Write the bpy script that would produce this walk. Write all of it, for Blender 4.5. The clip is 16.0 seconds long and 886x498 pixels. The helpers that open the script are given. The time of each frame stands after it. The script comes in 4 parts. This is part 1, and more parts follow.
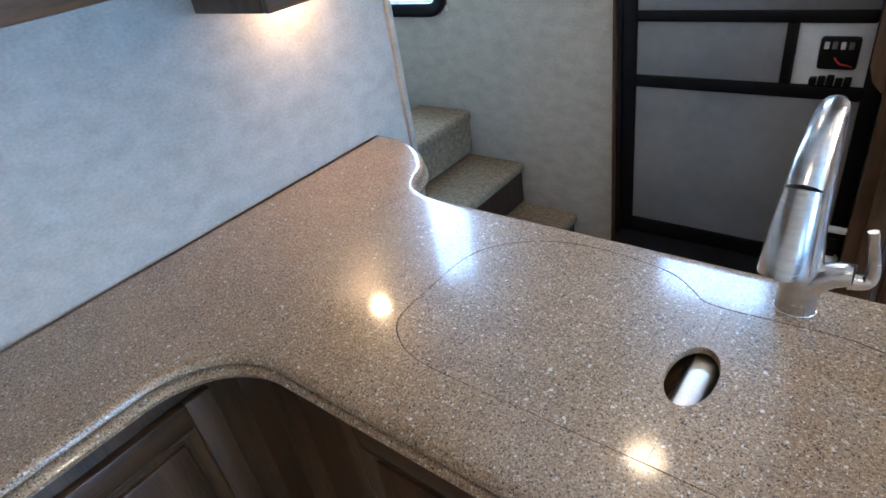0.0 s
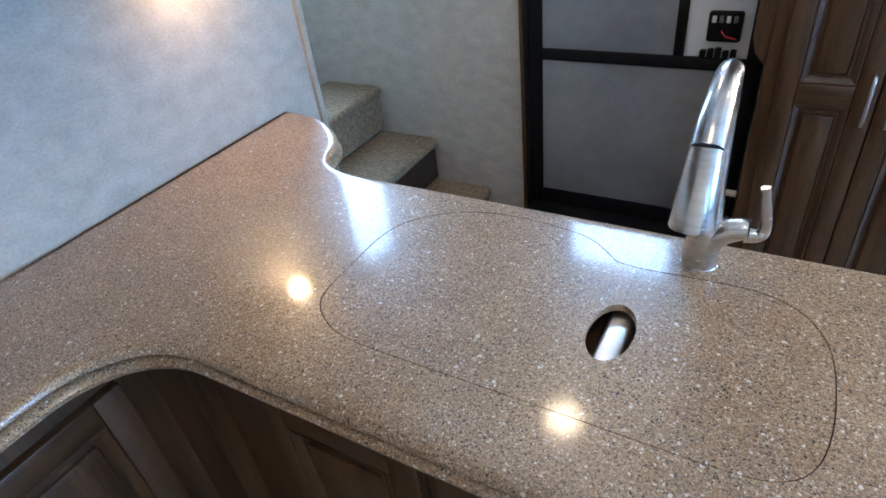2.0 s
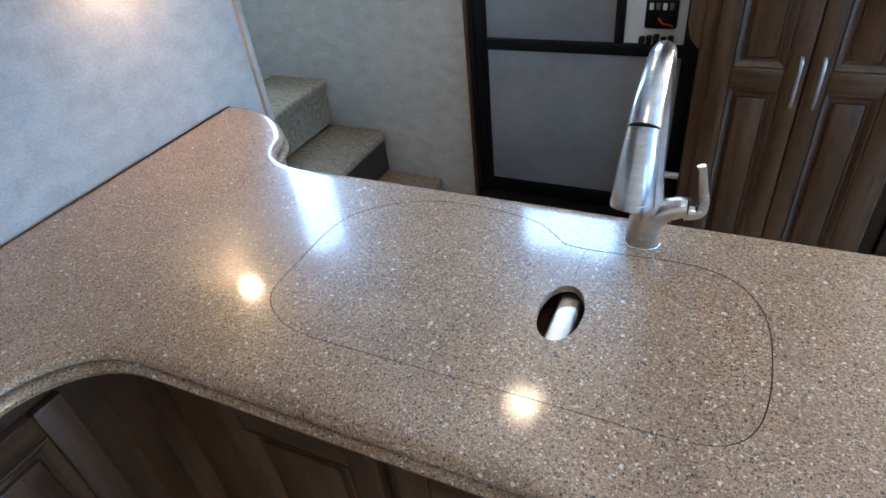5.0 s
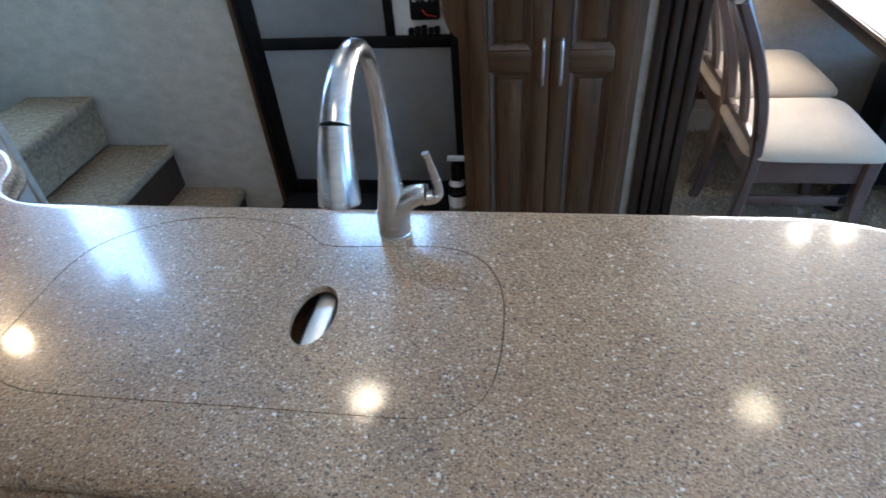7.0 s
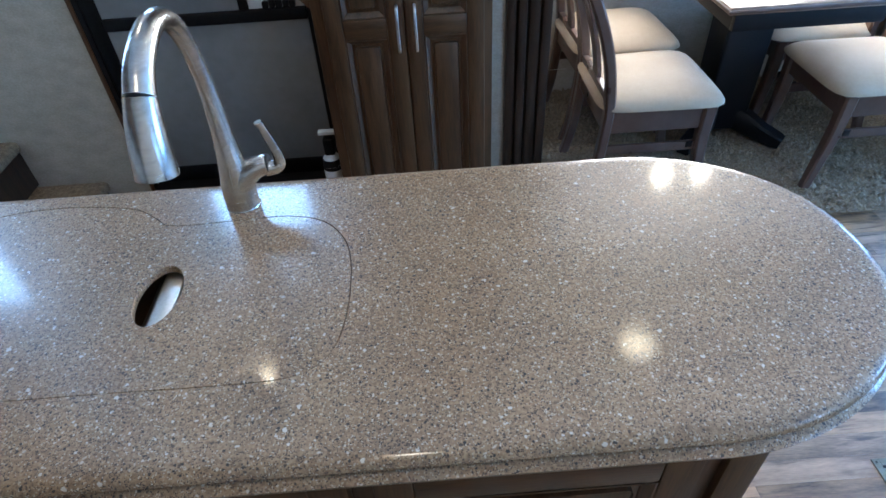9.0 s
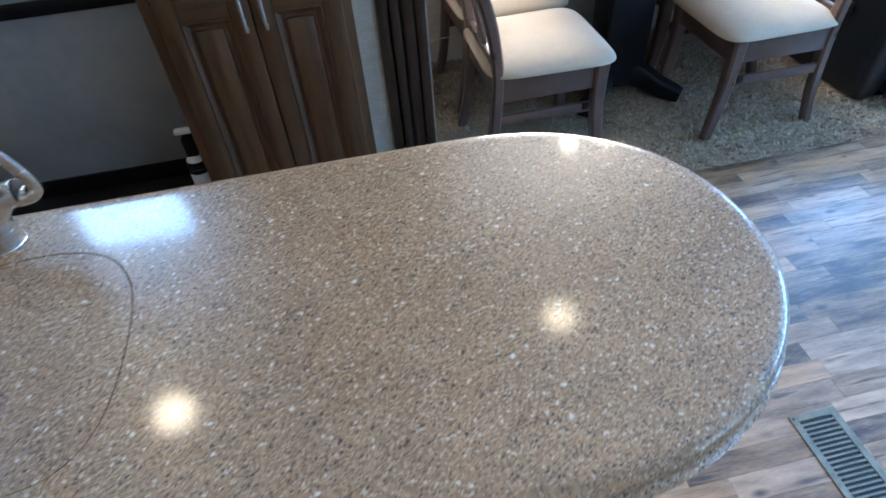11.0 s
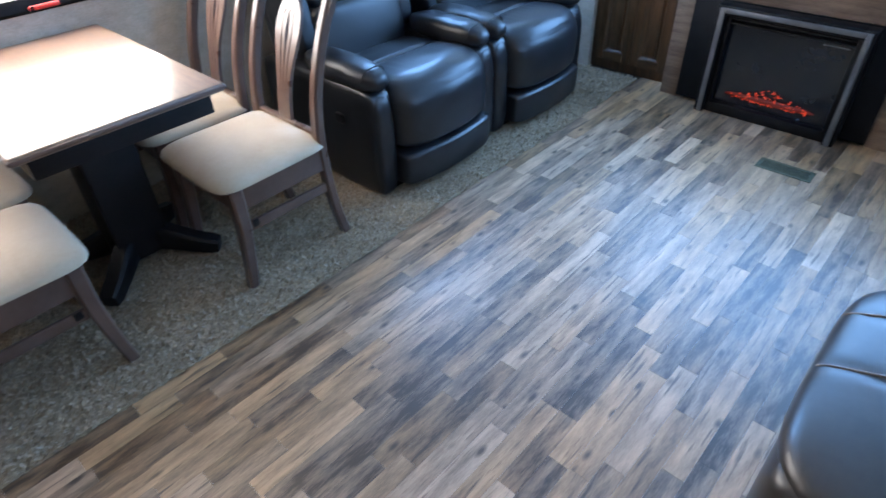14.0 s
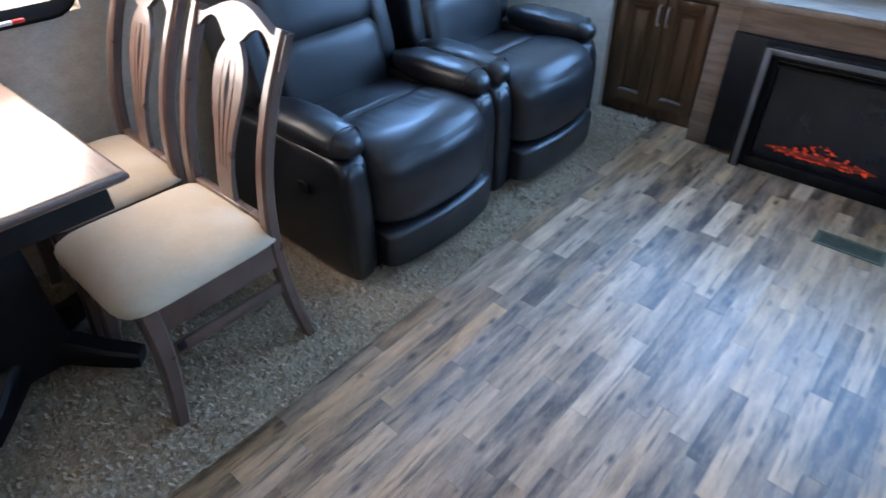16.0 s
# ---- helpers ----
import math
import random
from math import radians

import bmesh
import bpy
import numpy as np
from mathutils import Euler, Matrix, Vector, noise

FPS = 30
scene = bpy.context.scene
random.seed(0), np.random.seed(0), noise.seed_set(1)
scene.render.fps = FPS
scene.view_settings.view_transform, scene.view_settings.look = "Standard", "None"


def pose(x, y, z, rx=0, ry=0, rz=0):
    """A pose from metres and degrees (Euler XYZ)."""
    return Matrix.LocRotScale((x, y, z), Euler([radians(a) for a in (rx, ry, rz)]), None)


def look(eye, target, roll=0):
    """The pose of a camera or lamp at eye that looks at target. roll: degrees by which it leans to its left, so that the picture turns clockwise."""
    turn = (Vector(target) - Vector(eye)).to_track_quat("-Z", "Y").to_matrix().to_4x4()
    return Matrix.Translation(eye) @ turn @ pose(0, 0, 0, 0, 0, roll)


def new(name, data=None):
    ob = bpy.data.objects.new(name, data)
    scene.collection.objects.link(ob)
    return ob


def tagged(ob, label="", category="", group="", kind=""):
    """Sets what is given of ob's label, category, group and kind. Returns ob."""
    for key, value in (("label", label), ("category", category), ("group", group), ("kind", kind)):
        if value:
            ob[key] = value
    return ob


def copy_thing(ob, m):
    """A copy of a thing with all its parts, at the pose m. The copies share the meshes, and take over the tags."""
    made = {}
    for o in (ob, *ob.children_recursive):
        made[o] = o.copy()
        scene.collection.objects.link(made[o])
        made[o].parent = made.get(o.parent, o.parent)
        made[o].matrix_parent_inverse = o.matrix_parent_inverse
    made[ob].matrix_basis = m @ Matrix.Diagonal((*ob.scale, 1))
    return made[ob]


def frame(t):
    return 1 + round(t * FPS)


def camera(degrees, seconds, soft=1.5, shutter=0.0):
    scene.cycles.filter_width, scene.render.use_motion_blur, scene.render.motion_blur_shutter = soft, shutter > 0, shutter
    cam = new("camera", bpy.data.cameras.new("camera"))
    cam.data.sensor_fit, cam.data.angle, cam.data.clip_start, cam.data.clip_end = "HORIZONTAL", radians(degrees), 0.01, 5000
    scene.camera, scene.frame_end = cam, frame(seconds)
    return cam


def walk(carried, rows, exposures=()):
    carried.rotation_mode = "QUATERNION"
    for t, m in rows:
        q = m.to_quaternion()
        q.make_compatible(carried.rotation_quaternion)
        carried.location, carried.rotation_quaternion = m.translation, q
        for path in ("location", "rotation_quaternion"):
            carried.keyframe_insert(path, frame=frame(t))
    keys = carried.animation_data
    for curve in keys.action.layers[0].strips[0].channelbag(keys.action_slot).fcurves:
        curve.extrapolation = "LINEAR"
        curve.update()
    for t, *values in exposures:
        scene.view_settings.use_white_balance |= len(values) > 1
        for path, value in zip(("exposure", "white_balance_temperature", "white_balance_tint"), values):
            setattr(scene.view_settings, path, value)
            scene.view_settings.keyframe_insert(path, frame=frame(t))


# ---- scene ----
cam = camera(74.0, 16.0, shutter=0.25)
PATH = [
    (0, (1.138, -0.749, 1.512), (-0.009, 0.492, 0.443), -10.0),
    (0.5, (1.133, -0.75, 1.508), (0.045, 0.513, 0.404), -10.0),
    (1, (1.14, -0.75, 1.513), (0.132, 0.57, 0.4), -9.0),
    (1.5, (1.131, -0.757, 1.503), (0.193, 0.589, 0.359), -7.7),
    (2, (1.127, -0.757, 1.5), (0.234, 0.605, 0.338), -7.5),
    (2.5, (1.125, -0.754, 1.498), (0.257, 0.61, 0.321), -7.7),
    (3, (1.128, -0.757, 1.496), (0.283, 0.62, 0.317), -7.6),
    (5.5, (1.144, -0.758, 1.49), (0.469, 0.686, 0.283), -6.1),
    (6, (1.229, -0.716, 1.476), (0.721, 0.781, 0.251), -5.1),
    (6.5, (1.252, -0.708, 1.488), (0.82, 0.809, 0.259), -4.3),
    (7, (1.284, -0.711, 1.487), (1.004, 0.827, 0.239), -4.9),
    (7.5, (1.371, -0.733, 1.481), (1.221, 0.798, 0.203), -5.3),
    (8, (1.374, -0.745, 1.48), (1.304, 0.776, 0.183), -4.5),
    (10.5, (1.443, -0.727, 1.462), (1.596, 0.714, 0.083), -4.5),
    (11, (1.537, -0.609, 1.395), (1.753, 0.809, 0.001), -4.9),
    (11.5, (1.67, -0.559, 1.417), (1.939, 0.856, 0.029), -4.8),
    (12, (1.713, -0.574, 1.466), (2.101, 0.848, 0.114), -3.8),
    (12.5, (1.669, -0.503, 1.461), (2.311, 0.858, 0.143), -3.1),
    (13, (1.732, -0.514, 1.47), (2.614, 0.723, 0.168), -2.3),
    (13.5, (1.989, -0.502, 1.403), (2.944, 0.696, 0.117), -2.8),
    (14, (2.217, -0.503, 1.44), (3.336, 0.589, 0.193), -2.6),
    (14.5, (2.296, -0.486, 1.432), (3.607, 0.408, 0.214), -1.7),
    (15, (2.382, -0.356, 1.435), (3.764, 0.399, 0.202), -1.3),
    (15.5, (2.49, -0.24, 1.389), (3.826, 0.595, 0.157), -1.5),
    (16, (2.646, -0.079, 1.37), (3.812, 0.987, 0.143), -1.3),
]
walk(cam, [(t, look(eye, target, roll)) for t, eye, target, roll in PATH], [(0, 0.78, 7350, 16), (2.5, 0.85, 7200, 15), (5.5, 0.84, 6950, 14), (8, 0.53, 6420, 10), (11, 0.60, 6600, 10), (12.5, 0.74, 6920, 11), (13.5, 0.58, 7200, 13), (14.5, 0.04, 7300, 17), (15, -0.16, 7400, 17), (16, 0.12, 7750, 19)])

# ---- world and lights ----
world = bpy.data.worlds.new("sky")
scene.world = world
world.use_nodes = True
wn = world.node_tree
sky = wn.nodes.new("ShaderNodeTexSky")
sky.sky_type = "NISHITA"
sky.sun_disc = False
sky.sun_elevation, sky.sun_rotation = radians(35), radians(270)
wn.links.new(sky.outputs[0], wn.nodes["Background"].inputs[0])
wn.nodes["Background"].inputs[1].default_value = 0.10

sun = new("sun", bpy.data.lights.new("sun", "SUN"))
sun.data.energy, sun.data.angle, sun.data.color = 0.6, radians(12), (1.0, 0.95, 0.88)
sun.matrix_world = look((-9, 0.4, 9), (4, 0, 0))


def window_light(name, centre, towards, width, height, watts, colour=(0.66, 0.83, 1.0)):
    """The sky's light through a window's opening."""
    lamp = new(name, bpy.data.lights.new(name, "AREA"))
    lamp.data.shape, lamp.data.size, lamp.data.size_y = "RECTANGLE", width, height
    lamp.data.energy, lamp.data.color = watts, colour
    lamp.matrix_world = look(centre, [c + d for c, d in zip(centre, towards)])
    return lamp


def lamp_disc(name, centre, size, watts, colour, target=None):
    lamp = new(name, bpy.data.lights.new(name, "AREA"))
    lamp.data.shape, lamp.data.size = "DISK", size
    lamp.data.energy, lamp.data.color = watts, colour
    x, y, z = centre
    lamp.matrix_world = look(centre, target or (x, y + 0.0001, z - 1))
    return lamp


BLUE = (0.44, 0.66, 1.0)
window_light("sky_light", (2.72, 2.165, 1.22), (0, -1, 0), 1.2, 0.74, 38, (0.90, 0.94, 1.0))
window_light("sky_light", (-0.68, 1.305, 1.675), (0, -1, 0), 0.37, 1.22, 18, (0.29, 0.56, 1.0))
window_light("sky_light", (0.665, 1.305, 1.815), (0, -1, 0), 0.41, 0.27, 6, (0.29, 0.56, 1.0))
window_light("sky_light", (5.72, 0.19, 1.45), (-1, 0, 0), 2.0, 1.18, 84, (0.17, 0.46, 1.0))
window_light("sky_light", (4.95, 2.165, 1.60), (0, -1, 0), 0.86, 0.74, 44, (0.17, 0.45, 1.0))
window_light("sky_light", (4.1, -1.88, 1.49), (0, 1, 0), 1.76, 1.08, 18, (0.22, 0.50, 1.0))
WARM = (1.0, 0.76, 0.50)
lamp_disc("ceiling_bulb", (0.562, 0.930, 2.585), 0.16, 1.7, (1.0, 0.88, 0.66))
lamp_disc("ceiling_bulb", (2.305, 1.01, 2.585), 0.15, 0.8, (1.0, 0.89, 0.64))
lamp_disc("ceiling_bulb", (1.25, -0.85, 2.585), 0.16, 2.4, (1.0, 0.90, 0.72))
lamp_disc("dinette_bulb", (2.594, 1.76, 2.135), 0.055, 1.9, (1.0, 0.92, 0.78))
lamp_disc("dinette_bulb", (2.80, 1.77, 2.135), 0.055, 1.9, (1.0, 0.92, 0.78))
lamp_disc("puck_bulb", (-0.010, 0.171, 1.388), 0.045, 1.0, WARM)


# ---- materials ----
def mat(name, dark, light, scale=8.0, rough=0.5, bump=0.0, bump_scale=None, metal=0.0, stretch=(1, 1, 1), coat=0.0,
        rough_var=0.08, fine=0.35, per_piece=0.0, emit=None, spread=(0.35, 0.65), specular=0.5, sheen=0.0, island=False, knots=False, coat_rough=0.12):
    """Two scales of noise between two colours, with relief and uneven gloss."""
    m = bpy.data.materials.new(name)
    m.use_nodes = True
    t = m.node_tree
    N, L = t.nodes, t.links
    b = N["Principled BSDF"]
    tc = N.new("ShaderNodeTexCoord")
    mp = N.new("ShaderNodeMapping")
    mp.inputs["Scale"].default_value = stretch
    L.new(tc.outputs["Object"], mp.inputs[0])
    vec = mp.outputs[0]
    if per_piece:
        oi = N.new("ShaderNodeNewGeometry" if island else "ShaderNodeObjectInfo")
        rnd = oi.outputs["Random Per Island" if island else "Random"]
        add = N.new("ShaderNodeVectorMath")
        add.operation = "MULTIPLY_ADD"
        comb = N.new("ShaderNodeCombineXYZ")
        for i in range(3):
            L.new(rnd, comb.inputs[i])
        L.new(comb.outputs[0], add.inputs[0])
        add.inputs[1].default_value = (37, 53, 71)
        L.new(vec, add.inputs[2])
        vec = add.outputs[0]
    n1 = N.new("ShaderNodeTexNoise")
    n1.inputs["Scale"].default_value, n1.inputs["Detail"].default_value = scale, 5
    n2 = N.new("ShaderNodeTexNoise")
    n2.inputs["Scale"].default_value, n2.inputs["Detail"].default_value = scale * 7.3, 3
    L.new(vec, n1.inputs[0])
    L.new(vec, n2.inputs[0])
    mx = N.new("ShaderNodeMix")
    mx.inputs[0].default_value = fine
    L.new(n1.outputs[0], mx.inputs[2])
    L.new(n2.outputs[0], mx.inputs[3])
    value = mx.outputs[0]
    if per_piece:
        ad = N.new("ShaderNodeMath")
        ad.operation = "MULTIPLY_ADD"
        sub = N.new("ShaderNodeMath")
        sub.operation = "SUBTRACT"
        L.new(rnd, sub.inputs[0])
        sub.inputs[1].default_value = 0.5
        L.new(sub.outputs[0], ad.inputs[0])
        ad.inputs[1].default_value = per_piece
        L.new(value, ad.inputs[2])
        value = ad.outputs[0]
    ramp = N.new("ShaderNodeValToRGB")
    ramp.color_ramp.elements[0].position, ramp.color_ramp.elements[1].position = spread
    ramp.color_ramp.elements[0].color, ramp.color_ramp.elements[1].color = (*dark, 1), (*light, 1)
    L.new(value, ramp.inputs[0])
    colour = ramp.outputs[0]
    if per_piece:
        # each piece leans to grey or to tan
        ml = N.new("ShaderNodeMath")
        ml.operation = "MULTIPLY"
        ml.inputs[1].default_value = 17.3
        L.new(rnd, ml.inputs[0])
        fr = N.new("ShaderNodeMath")
        fr.operation = "FRACT"
        L.new(ml.outputs[0], fr.inputs[0])
        sr = N.new("ShaderNodeMapRange")
        sr.inputs["To Min"].default_value, sr.inputs["To Max"].default_value = 0.88, 1.10
        L.new(fr.outputs[0], sr.inputs[0])
        hs = N.new("ShaderNodeHueSaturation")
        L.new(sr.outputs[0], hs.inputs["Saturation"])
        L.new(colour, hs.inputs["Color"])
        colour = hs.outputs[0]
    if knots:
        # long dark grain streaks and small knots
        mk = N.new("ShaderNodeMapping")
        mk.inputs["Scale"].default_value = (2.2, 38, 38)
        L.new(tc.outputs["Object"], mk.inputs[0])
        sh = N.new("ShaderNodeVectorMath")
        L.new(mk.outputs[0], sh.inputs[0])
        L.new(add.outputs[0], sh.inputs[1])
        gr = N.new("ShaderNodeTexNoise")
        gr.inputs["Scale"].default_value, gr.inputs["Detail"].default_value = 1.6, 4
        L.new(sh.outputs[0], gr.inputs[0])
        g1 = N.new("ShaderNodeMapRange")
        g1.inputs["From Min"].default_value, g1.inputs["From Max"].default_value, g1.inputs["To Max"].default_value = 0.575, 0.70, 0.75
        L.new(gr.outputs[0], g1.inputs[0])
        kv = N.new("ShaderNodeTexVoronoi")
        kv.inputs["Scale"].default_value = 1.0
        mv = N.new("ShaderNodeMapping")
        mv.inputs["Scale"].default_value = (5.5, 9, 1)
        L.new(tc.outputs["Object"], mv.inputs[0])
        sv = N.new("ShaderNodeVectorMath")
        L.new(mv.outputs[0], sv.inputs[0])
        L.new(add.outputs[0], sv.inputs[1])
        L.new(sv.outputs[0], kv.inputs[0])
        k1 = N.new("ShaderNodeMapRange")
        k1.inputs["From Min"].default_value, k1.inputs["From Max"].default_value, k1.inputs["To Max"].default_value = 0.20, 0.06, 0.85
        L.new(kv.outputs["Distance"], k1.inputs[0])
        for source in (g1, k1):
            dm = N.new("ShaderNodeMix")
            dm.data_type = "RGBA"
            L.new(source.outputs[0], dm.inputs[0])
            L.new(colour, dm.inputs[6])
            dm.inputs[7].default_value = (0.03, 0.018, 0.012, 1)
            colour = dm.outputs[2]
    L.new(colour, b.inputs["Base Color"])
    mr = N.new("ShaderNodeMapRange")
    mr.inputs["To Min"].default_value, mr.inputs["To Max"].default_value = max(0.02, rough - rough_var), min(1, rough + rough_var)
    L.new(n1.outputs[0], mr.inputs[0])
    L.new(mr.outputs[0], b.inputs["Roughness"])
    b.inputs["Metallic"].default_value = metal
    b.inputs["Coat Weight"].default_value = coat
    b.inputs["Coat Roughness"].default_value = coat_rough
    b.inputs["Specular IOR Level"].default_value = specular
    b.inputs["Sheen Weight"].default_value = sheen
    if bump:
        bp = N.new("ShaderNodeBump")
        bp.inputs["Strength"].default_value, bp.inputs["Distance"].default_value = bump, 0.004
        n3 = N.new("ShaderNodeTexNoise")
        n3.inputs["Scale"].default_value, n3.inputs["Detail"].default_value = bump_scale or scale * 5, 4
        L.new(vec, n3.inputs[0])
        L.new(n3.outputs[0], bp.inputs["Height"])
        L.new(bp.outputs[0], b.inputs["Normal"])
    if emit:
        b.inputs["Emission Color"].default_value, b.inputs["Emission Strength"].default_value = (*emit[0], 1), emit[1]
    return m


def stone_material():
    """Moulded counter: warm brown matrix with chips of pale, tan and dark stone."""
    m = bpy.data.materials.new("speckled_stone")
    m.use_nodes = True
    t = m.node_tree
    N, L = t.nodes, t.links
    b = N["Principled BSDF"]
    tc = N.new("ShaderNodeTexCoord")
    # ragged chips: the coordinates waver a little
    waver = N.new("ShaderNodeTexNoise")
    waver.inputs["Scale"].default_value, waver.inputs["Detail"].default_value = 210, 2
    L.new(tc.outputs["Object"], waver.inputs[0])
    ragged = N.new("ShaderNodeVectorMath")
    ragged.operation = "MULTIPLY_ADD"
    L.new(waver.outputs["Color"], ragged.inputs[0])
    ragged.inputs[1].default_value = (0.005, 0.005, 0.005)
    L.new(tc.outputs["Object"], ragged.inputs[2])
    base = N.new("ShaderNodeTexNoise")
    base.inputs["Scale"].default_value, base.inputs["Detail"].default_value = 230, 4
    cloud = N.new("ShaderNodeTexNoise")
    cloud.inputs["Scale"].default_value, cloud.inputs["Detail"].default_value = 14, 3
    blend = N.new("ShaderNodeMix")
    blend.inputs[0].default_value = 0.22
    for node, slot in ((base, 2), (cloud, 3)):
        L.new(tc.outputs["Object"], node.inputs[0])
        L.new(node.outputs[0], blend.inputs[slot])
    r0 = N.new("ShaderNodeValToRGB")
    r0.color_ramp.elements[0].position, r0.color_ramp.elements[1].position = 0.33, 0.67
    r0.color_ramp.elements[0].color, r0.color_ramp.elements[1].color = (0.205, 0.112, 0.055, 1), (0.46, 0.290, 0.163, 1)
    L.new(blend.outputs[0], r0.inputs[0])
    colour = r0.outputs[0]
    for scale, low, high, col in ((470, 0.80, 0.86, (0.54, 0.43, 0.31)), (520, 0.70, 0.76, (0.075, 0.046, 0.028)), (330, 0.88, 0.91, (0.10, 0.064, 0.042)),
                                  (270, 0.935, 0.95, (0.045, 0.034, 0.027)), (290, 0.945, 0.96, (0.60, 0.49, 0.37)), (225, 0.980, 0.986, (0.62, 0.54, 0.44)), (160, 0.993, 0.996, (0.64, 0.57, 0.48))):
        v = N.new("ShaderNodeTexVoronoi")
        v.inputs["Scale"].default_value = scale
        L.new(ragged.outputs[0], v.inputs[0])
        sep = N.new("ShaderNodeSeparateColor")
        L.new(v.outputs["Color"], sep.inputs[0])
        mr = N.new("ShaderNodeMapRange")
        mr.inputs["From Min"].default_value, mr.inputs["From Max"].default_value = low, high
        L.new(sep.outputs[0], mr.inputs[0])
        near = N.new("ShaderNodeMapRange")
        near.inputs["From Min"].default_value, near.inputs["From Max"].default_value = 0.55, 0.40
        L.new(v.outputs["Distance"], near.inputs[0])
        mu = N.new("ShaderNodeMath")
        mu.operation = "MULTIPLY"
        L.new(mr.outputs[0], mu.inputs[0])
        L.new(near.outputs[0], mu.inputs[1])
        mx = N.new("ShaderNodeMix")
        mx.data_type = "RGBA"
        L.new(mu.outputs[0], mx.inputs[0])
        L.new(colour, mx.inputs[6])
        mx.inputs[7].default_value = (*col, 1)
        colour = mx.outputs[2]
    L.new(colour, b.inputs["Base Color"])
    sm = N.new("ShaderNodeTexNoise")
    sm.inputs["Scale"].default_value, sm.inputs["Detail"].default_value = 5, 4
    L.new(tc.outputs["Object"], sm.inputs[0])
    mr = N.new("ShaderNodeMapRange")
    mr.inputs["To Min"].default_value, mr.inputs["To Max"].default_value = 0.30, 0.42
    L.new(sm.outputs[0], mr.inputs[0])
    L.new(mr.outputs[0], b.inputs["Roughness"])
    b.inputs["Specular IOR Level"].default_value = 0.5
    b.inputs["Coat Weight"].default_value, b.inputs["Coat Roughness"].default_value = 0.85, 0.105
    return m


def glass_material():
    m = bpy.data.materials.new("window_glass")
    m.use_nodes = True
    b = m.node_tree.nodes["Principled BSDF"]
    b.inputs["Transmission Weight"].default_value, b.inputs["Roughness"].default_value, b.inputs["IOR"].default_value = 1.0, 0.02, 1.02
    return m


STONE, GLASS = stone_material(), glass_material()
WALL = mat("wall_vinyl", (0.375, 0.32, 0.252), (0.50, 0.438, 0.358), 16, 0.62, 0.12, 260, fine=0.45, stretch=(1, 1, 1.6))
CEILING = mat("ceiling_panel", (0.58, 0.57, 0.54), (0.66, 0.65, 0.62), 5, 0.7, 0.05)
WOOD = mat("cherry_wood", (0.042, 0.018, 0.007), (0.125, 0.057, 0.023), 7, 0.36, 0.06, 60, stretch=(5, 5, 0.45), coat=0.15)
WOOD_X = mat("cherry_wood_level", (0.042, 0.018, 0.007), (0.125, 0.057, 0.023), 7, 0.36, 0.06, 60, stretch=(0.55, 6, 6), coat=0.15)
WOOD_Y = mat("cherry_wood_across", (0.042, 0.018, 0.007), (0.125, 0.057, 0.023), 7, 0.36, 0.06, 60, stretch=(6, 0.55, 6), coat=0.15)
RUSTIC = mat("rustic_panel", (0.105, 0.062, 0.040), (0.24, 0.155, 0.105), 9, 0.5, 0.15, 50, stretch=(6, 0.6, 6))
TRIM = mat("dark_trim_wood", (0.012, 0.006, 0.004), (0.05, 0.026, 0.015), 9, 0.33, 0.12, 55, stretch=(6, 6, 0.5), coat=0.2)
CHAIR = mat("chair_wood", (0.084, 0.046, 0.035), (0.125, 0.073, 0.056), 9, 0.30, 0.02, 60, coat=0.3, fine=0.15)
TABLE = mat("table_veneer", (0.16, 0.085, 0.05), (0.29, 0.165, 0.10), 8, 0.34, 0.03, 60, stretch=(5, 0.6, 5), coat=1.0, coat_rough=0.2, specular=0.8)
BLACK_WOOD = mat("black_paint", (0.003, 0.003, 0.004), (0.008, 0.007, 0.008), 12, 0.42, 0.03, specular=0.3)
BLACK = mat("black_plastic", (0.002, 0.002, 0.0025), (0.005, 0.005, 0.006), 20, 0.5, 0.03, specular=0.2)
BLACK_GLASS = mat("black_glass", (0.006, 0.008, 0.011), (0.012, 0.015, 0.021), 6, 0.17, rough_var=0.05)
GREY_PANEL = mat("grey_door_panel", (0.20, 0.195, 0.19), (0.255, 0.25, 0.245), 4, 0.42, 0.03)
PLASTIC_WHITE = mat("white_plastic", (0.66, 0.66, 0.65), (0.76, 0.76, 0.74), 14, 0.35)
STEEL = mat("brushed_nickel", (0.50, 0.49, 0.47), (0.68, 0.67, 0.65), 30, 0.24, 0.02, 300, metal=1.0, stretch=(1, 1, 8))
HANDLE = mat("satin_nickel", (0.60, 0.58, 0.54), (0.78, 0.76, 0.72), 30, 0.36, metal=1.0)
CHROME = mat("bright_steel", (0.62, 0.62, 0.62), (0.80, 0.80, 0.80), 20, 0.16, metal=1.0, rough_var=0.05)
LEATHER = mat("black_leather", (0.004, 0.0045, 0.006), (0.009, 0.010, 0.013), 7, 0.36, 0.0, specular=0.5, rough_var=0.05, coat=0.25, coat_rough=0.22)
LEATHER_BROWN = mat("brown_leather", (0.012, 0.009, 0.008), (0.024, 0.018, 0.015), 6, 0.38, 0.006, 40, specular=0.6, rough_var=0.05, coat=0.2, coat_rough=0.22)
THREAD = mat("piping", (0.10, 0.085, 0.075), (0.22, 0.19, 0.17), 60, 0.4)
FABRIC = mat("seat_fabric", (0.39, 0.292, 0.195), (0.44, 0.338, 0.233), 12, 0.85, 0.3, 420, sheen=0.25)
